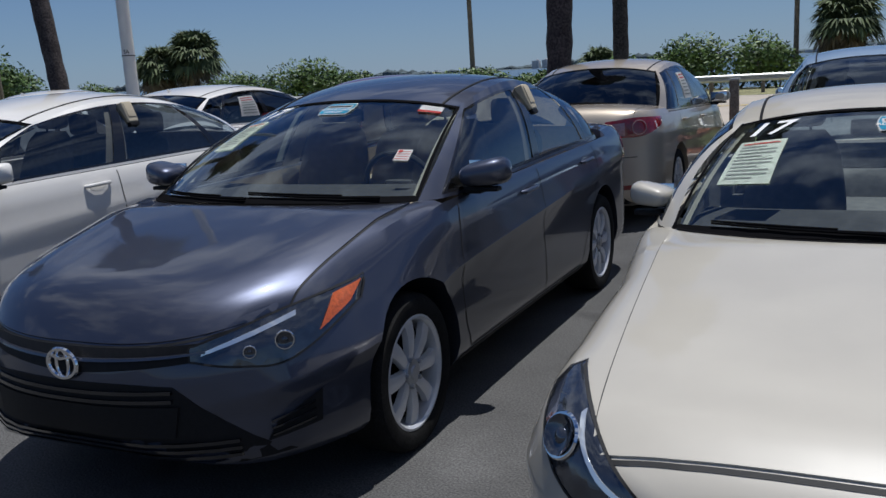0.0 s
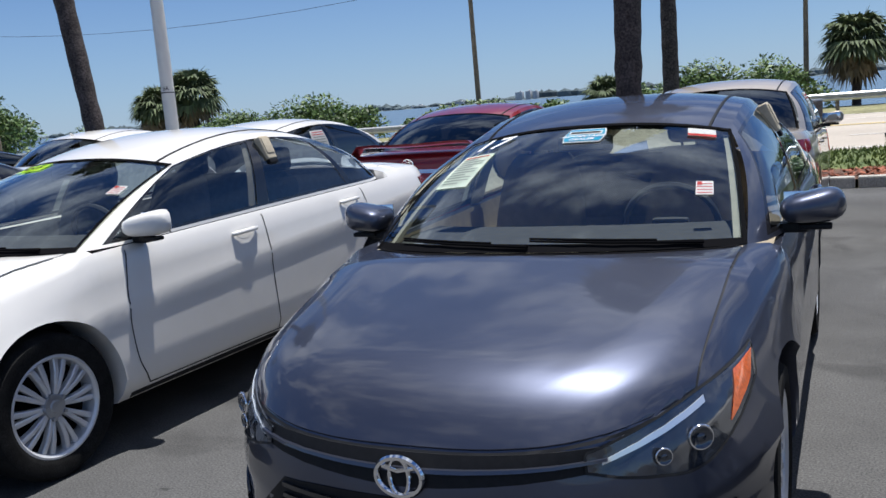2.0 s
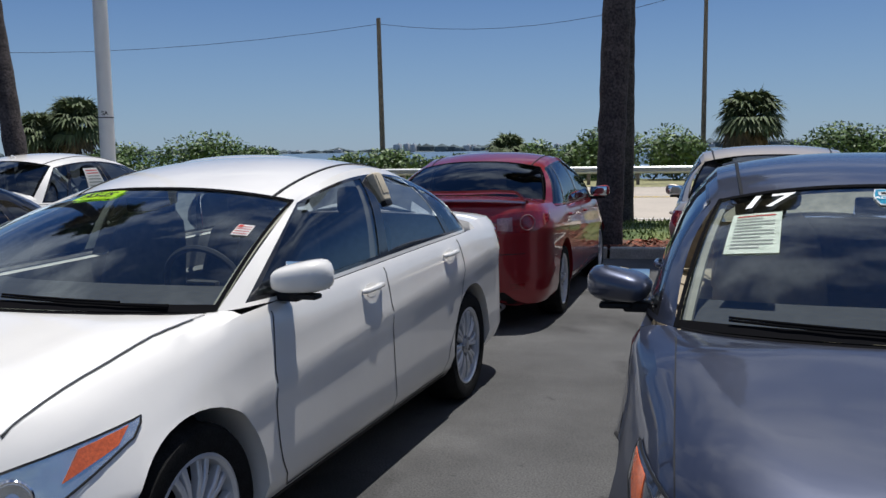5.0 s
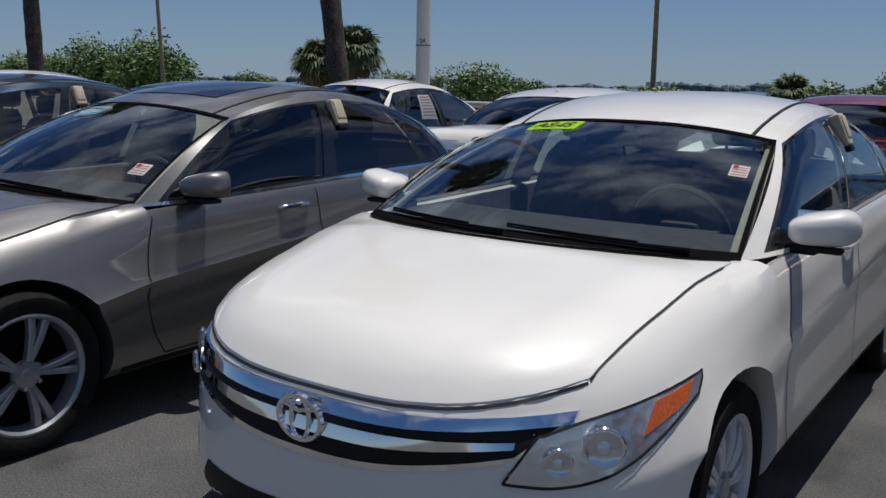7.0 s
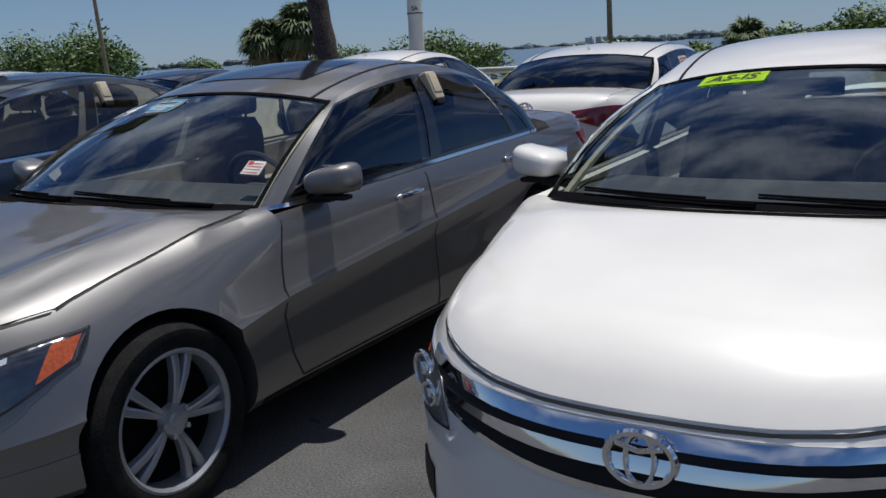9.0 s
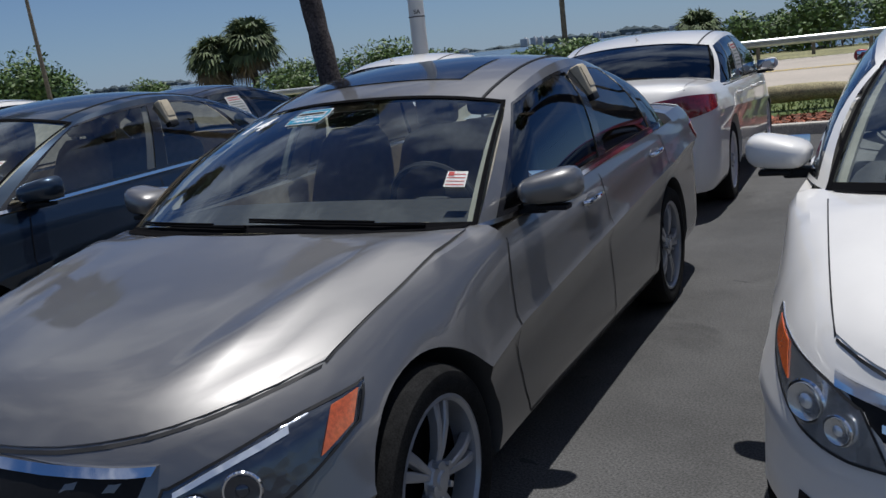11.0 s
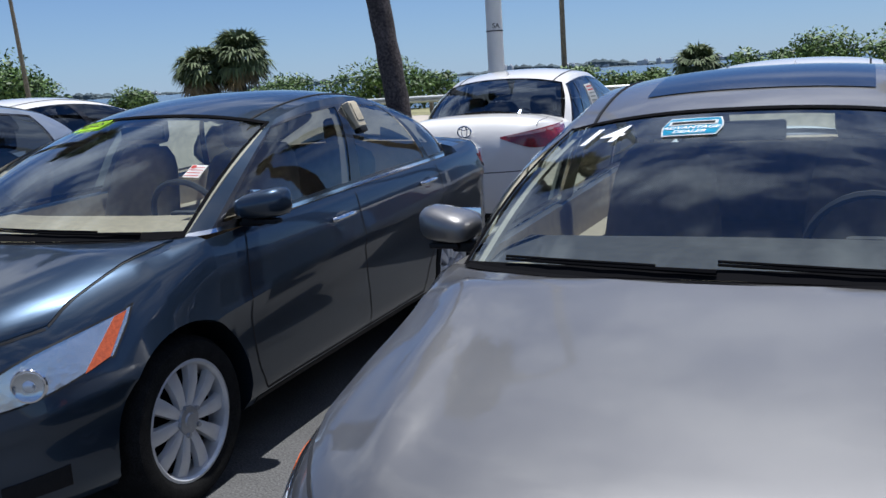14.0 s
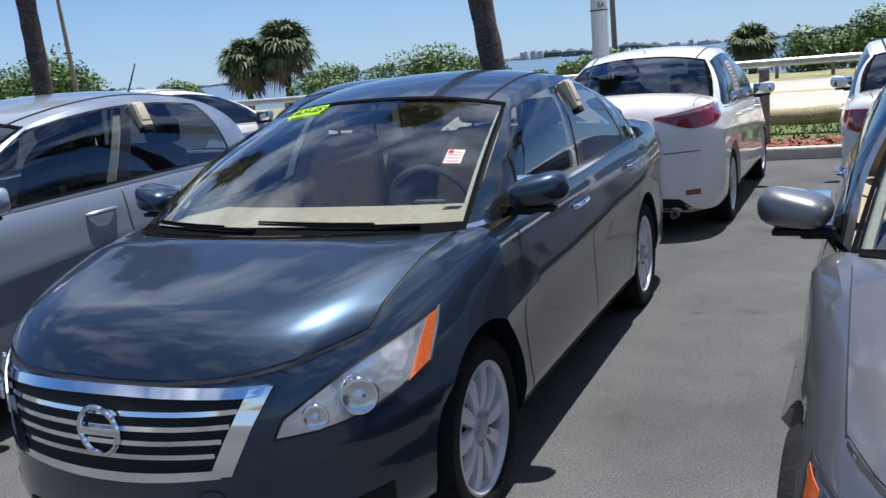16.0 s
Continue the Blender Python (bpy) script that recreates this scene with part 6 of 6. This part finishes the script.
def backward(c, x, y, yaw):
    """Place of a car that shows its tail: x, y of the middle of its tail."""
    a = radians(yaw)
    return (x - math.sin(a) * c.y1, y + math.cos(a) * c.y1)


c_gold = spec(fo=0.9, wb=2.60, ro=1.04, w=1.76, h=1.495, yr1=2.45, yg=3.05, deck=1.1, tail=1.07, rear=rear_plain, front=front_cream, dark_rear=True, spokes=7)
k_gold = build_car("sedan", c_gold, backward(c_gold, -3.42, 7.95, 9), 189, p_gold, "sandy gold metallic sedan seen from its tail", BACK, cloth="grey_cloth", side_tint="tint")
c_red = spec(fo=0.9, wb=2.60, ro=1.04, w=1.76, h=1.465, yr1=2.45, yg=3.05, deck=1.1, tail=1.07, rear=rear_spoiler, front=front_cream, dark_rear=True, strip=True, spokes=5)
k_red = build_car("sedan", c_red, backward(c_red, -5.98, 7.38, 9), 189, p_red, "dark red sedan with a rear spoiler", BACK, cloth="dark_cloth", side_tint="dark_glass")
c_lux = spec(hdr_r=0.09, fo=0.92, wb=2.97, ro=1.15, w=1.875, h=1.475, tyre=0.34, rim=0.24, arch=0.385, yr1=2.7, yg=3.35, deck=1.12, tail=1.08, xb=0.83, xt=0.70, rear=rear_large, front=front_cream, dark_rear=True, doors=(0.5, 1.68, 2.75), spokes=10)
k_lux = build_car("sedan", c_lux, backward(c_lux, -8.71, 6.58, 9), 189, p_white, "large white sedan with a dark rear window", BACK, cloth="dark_cloth", side_tint="dark_glass")
c_small = spec(fo=0.85, wb=2.57, ro=0.95, w=1.695, h=1.53, yr1=2.42, yg=2.98, deck=1.17, tail=1.13, xb=0.73, xt=0.58, rear=rear_small, front=front_cream, doors=(0.42, 1.48, 2.42))
k_small = build_car("sedan", c_small, backward(c_small, -11.3, 6.5, 9), 189, p_white, "white small sedan with swept red taillights", BACK, cloth="dark_cloth", side_tint="tint")
c_dark = spec(fo=0.92, wb=2.75, ro=1.05, w=1.82, h=1.45, yr1=2.6, yg=3.2, deck=1.1, tail=1.05, rear=rear_plain, front=front_cream)
k_dark = build_car("sedan", c_dark, backward(c_dark, -14.15, 5.6, 9), 189, p_black, "dark blue sedan in the back row", BACK, cloth="dark_cloth", side_tint="dark_glass")
c_suv = spec(fo=0.9, wb=2.6, ro=0.75, w=1.82, h=1.56, hf=0.85, cowl=1.08, belt=1.02, belt_r=1.1, yr1=2.8, yg=3.2, deck=1.15, tail=1.1, hatch=True, win=((0.05, 0.46), (0.50, 0.88)), rear=rear_plain, front=front_cream)
k_suv = build_car("crossover", c_suv, backward(c_suv, -17.0, 5.0, 9), 189, p_white, "white crossover with a long sloping roof", BACK, cloth="dark_cloth", side_tint="dark_glass")
c_pale = spec(fo=0.92, wb=2.7, ro=1.0, w=1.79, h=1.48, yr1=2.5, yg=3.1, deck=1.13, tail=1.08, rear=rear_plain, front=front_cream)
k_pale = build_car("sedan", c_pale, backward(c_pale, -0.95, 8.4, 9), 189, p_sky, "pale blue metallic sedan", BACK, cloth="grey_cloth", side_tint="tint")
c_far = spec(fo=0.9, wb=2.65, ro=0.9, w=1.8, h=1.48, rear=rear_plain, front=front_cream)
k_far = build_car("sedan", c_far, (-15.75, 0.9), 9, p_silver, "grey metallic sedan at the row's end", FRONT, cloth="dark_cloth", side_tint="tint")
k_far2 = build_car("sedan", c_far, backward(c_far, -19.8, 4.6, 9), 189, p_white, "white sedan at the back row's end", BACK, cloth="dark_cloth", side_tint="dark_glass")

# ---- stickers, sheets and key boxes ----
words_on_glass(c_slate, k_slate, "year_sticker", c_slate.windscreen, -0.70, 0.875, "17", 0.17, M["white"], label="large white year number on a windshield")
window_paper(c_slate, k_slate, -0.86, -0.60, 0.45, 0.77)
shield_sticker(c_slate, k_slate, 0.03, 0.87)
flag_sticker(c_slate, k_slate, 0.82, 0.38)
o = on_glass(c_slate, k_slate, "price_sticker", c_slate.windscreen, 0.72, 0.90, 0.86, 0.95, M["white"], "small white and red sticker at a windshield's corner", "sticker")
q = on_glass(c_slate, k_slate, "red_band", c_slate.windscreen, 0.72, 0.90, 0.86, 0.885, M["red_print"], "", "", 0.0055)
q.parent = o
as_is_sticker(c_white, k_white, -0.43, 0.905, 0.2)
flag_sticker(c_white, k_white, 0.88, 0.60)
words_on_glass(c_silver, k_silver, "year_sticker", c_silver.windscreen, -0.70, 0.82, "14", 0.17, M["white"], label="large white year number on a windshield")
shield_sticker(c_silver, k_silver, -0.24, 0.84)
flag_sticker(c_silver, k_silver, 0.88, 0.30)
as_is_sticker(c_navy, k_navy, -0.54, 0.925)
flag_sticker(c_navy, k_navy, 0.84, 0.46)
words_on_glass(c_cream, k_cream, "year_sticker", c_cream.windscreen, -0.72, 0.84, "17", 0.17, M["white"], label="large white year number on a windshield")
window_paper(c_cream, k_cream, -0.86, -0.56, 0.34, 0.72)
shield_sticker(c_cream, k_cream, 0.1, 0.82)
for c, k in ((c_slate, k_slate), (c_white, k_white), (c_silver, k_silver), (c_navy, k_navy), (c_ice, k_ice)):
    key_box(c, k)


def side_sheet(c, thing, u0, u1, v0, v1, side=1, label="printed white paper sheet in a car's side window"):
    """A sheet of print stuck inside a side window, with its lines."""
    m = thing.matrix_basis

    def sheet(nm, a, b, e, f, off, mt):
        bm = bmesh.new()
        grid(bm, [[m @ Vector((side * (c.side(a + (b - a) * i / 4, e + (f - e) * j / 4).x + off), c.side(a + (b - a) * i / 4, e + (f - e) * j / 4).y, c.side(a + (b - a) * i / 4, e + (f - e) * j / 4).z)) for i in range(5)] for j in range(5)])
        bmesh.ops.solidify(bm, geom=bm.faces[:], thickness=0.0008)
        bmesh.ops.recalc_face_normals(bm, faces=bm.faces)
        return obj(nm, bm, mt)
    o = sheet("window_sheet", u0, u1, v0, v1, 0.003, M["white"])
    tagged(o, label, "paper sheet", "sheets in the side windows")
    for i in range(7):
        v = v1 - (v1 - v0) * (i + 0.9) / 8
        k = sheet("print_line", u0 + (u1 - u0) * 0.1, u1 - (u1 - u0) * 0.12, v - 0.012, v + 0.012, 0.0045, M["red_print"] if i < 2 else M["ink"])
        k.parent = o


for c, k in ((c_gold, k_gold), (c_small, k_small), (c_lux, k_lux), (c_dark, k_dark)):
    side_sheet(c, k, 0.53, 0.67, 0.18, 0.72, side=-1)

# sunroof of the silver sedan
bm = bmesh.new()
grid(bm, [[c_silver.roof(-0.6 + 1.2 * i / 8, 0.13 + 0.30 * j / 8) + Vector((0, 0, 0.004)) for i in range(9)] for j in range(9)])
bmesh.ops.recalc_face_normals(bm, faces=bm.faces)
part("sunroof", bm, M["gloss"], k_silver, "dark glass sunroof")
for c, k, mtl in ((c_slate, k_slate, p_slate), (c_lux, k_lux, p_white), (c_small, k_small, p_white), (c_suv, k_suv, p_white)):
    bm = bmesh.new()
    p = c.roof(0, 0.9)
    grid(bm, [[p + Vector((s * 0.025 * (1 - t), -0.07 + 0.14 * t * 0.6 + 0.05 * z, 0.055 * z - 0.004)) for s, z in ((-1, 0), (-0.4, 0.8 * (1 - abs(2 * t - 1.2) ** 2)), (0.4, 0.8 * (1 - abs(2 * t - 1.2) ** 2)), (1, 0))] for t in (0.1, 0.3, 0.5, 0.7, 0.9, 1.0)])
    part("roof_fin", bm, mtl, k)
# rod aerial of the small hatchback
bm = bmesh.new()
p = c_ice.roof(0.0, 0.88)
tube(bm, [p + Vector((0, 0, -0.01)), p + Vector((0, 0.02, 0.02))], [0.022, 0.014], 10)
tube(bm, [p + Vector((0, 0.02, 0.02)), p + Vector((0, 0.12, 0.2))], [0.006, 0.004], 6)
part("aerial", bm, M["black"], k_ice)

# traffic cone on the road's edge, dark clipped bush behind the kerb
t = new("traffic_cone")
tagged(t, "orange traffic cone with a black base", "traffic cone")
bm = bmesh.new()
tube(bm, [(0, 0, 0.03), (0, 0, 0.06), (0, 0, 0.70), (0, 0, 0.72)], [0.15, 0.135, 0.035, 0.03], 20)
part("cone", bm, mat("orange plastic", (0.75, 0.13, 0.04), 0.5, noise_scale=8, vary=0.12), t)
bm = bmesh.new()
tube(bm, [(0, 0, 0.48), (0, 0, 0.60)], [0.0755, 0.0575], 20, False)
part("collar", bm, M["tan"], t)
bm = bmesh.new()
box(bm, (0, 0, 0.016), (0.38, 0.38, 0.032), 0.01)
part("base", bm, M["black"], t)
t.matrix_basis = E @ pose(0.87, 22.8, 0.08)
shrub(0.85, 15.3, 0.08, 0.9, 0.62, 91, 0.05, 3000)

for x, y, a in ((-0.55, 3.55, 20), (-0.98, 5.3, 70), (-3.6, 4.9, 110), (-9.05, 3.2, 40)):
    bm = bmesh.new()
    grid(bm, [[Vector((0.035 * i + 0.01 * math.sin(3 * j), 0.02 * j, 0.006 + 0.012 * abs(math.sin(2.1 * i + 1.7 * j)))) for i in range(4)] for j in range(4)])
    bmesh.ops.solidify(bm, geom=bm.faces[:], thickness=0.002)
    o = obj("paper_scrap", bm, M["white"])
    tagged(o, "small crumpled scrap of white paper on asphalt", "litter", "litter on the asphalt")
    o.matrix_basis = pose(x, y, 0, 0, 0, a)
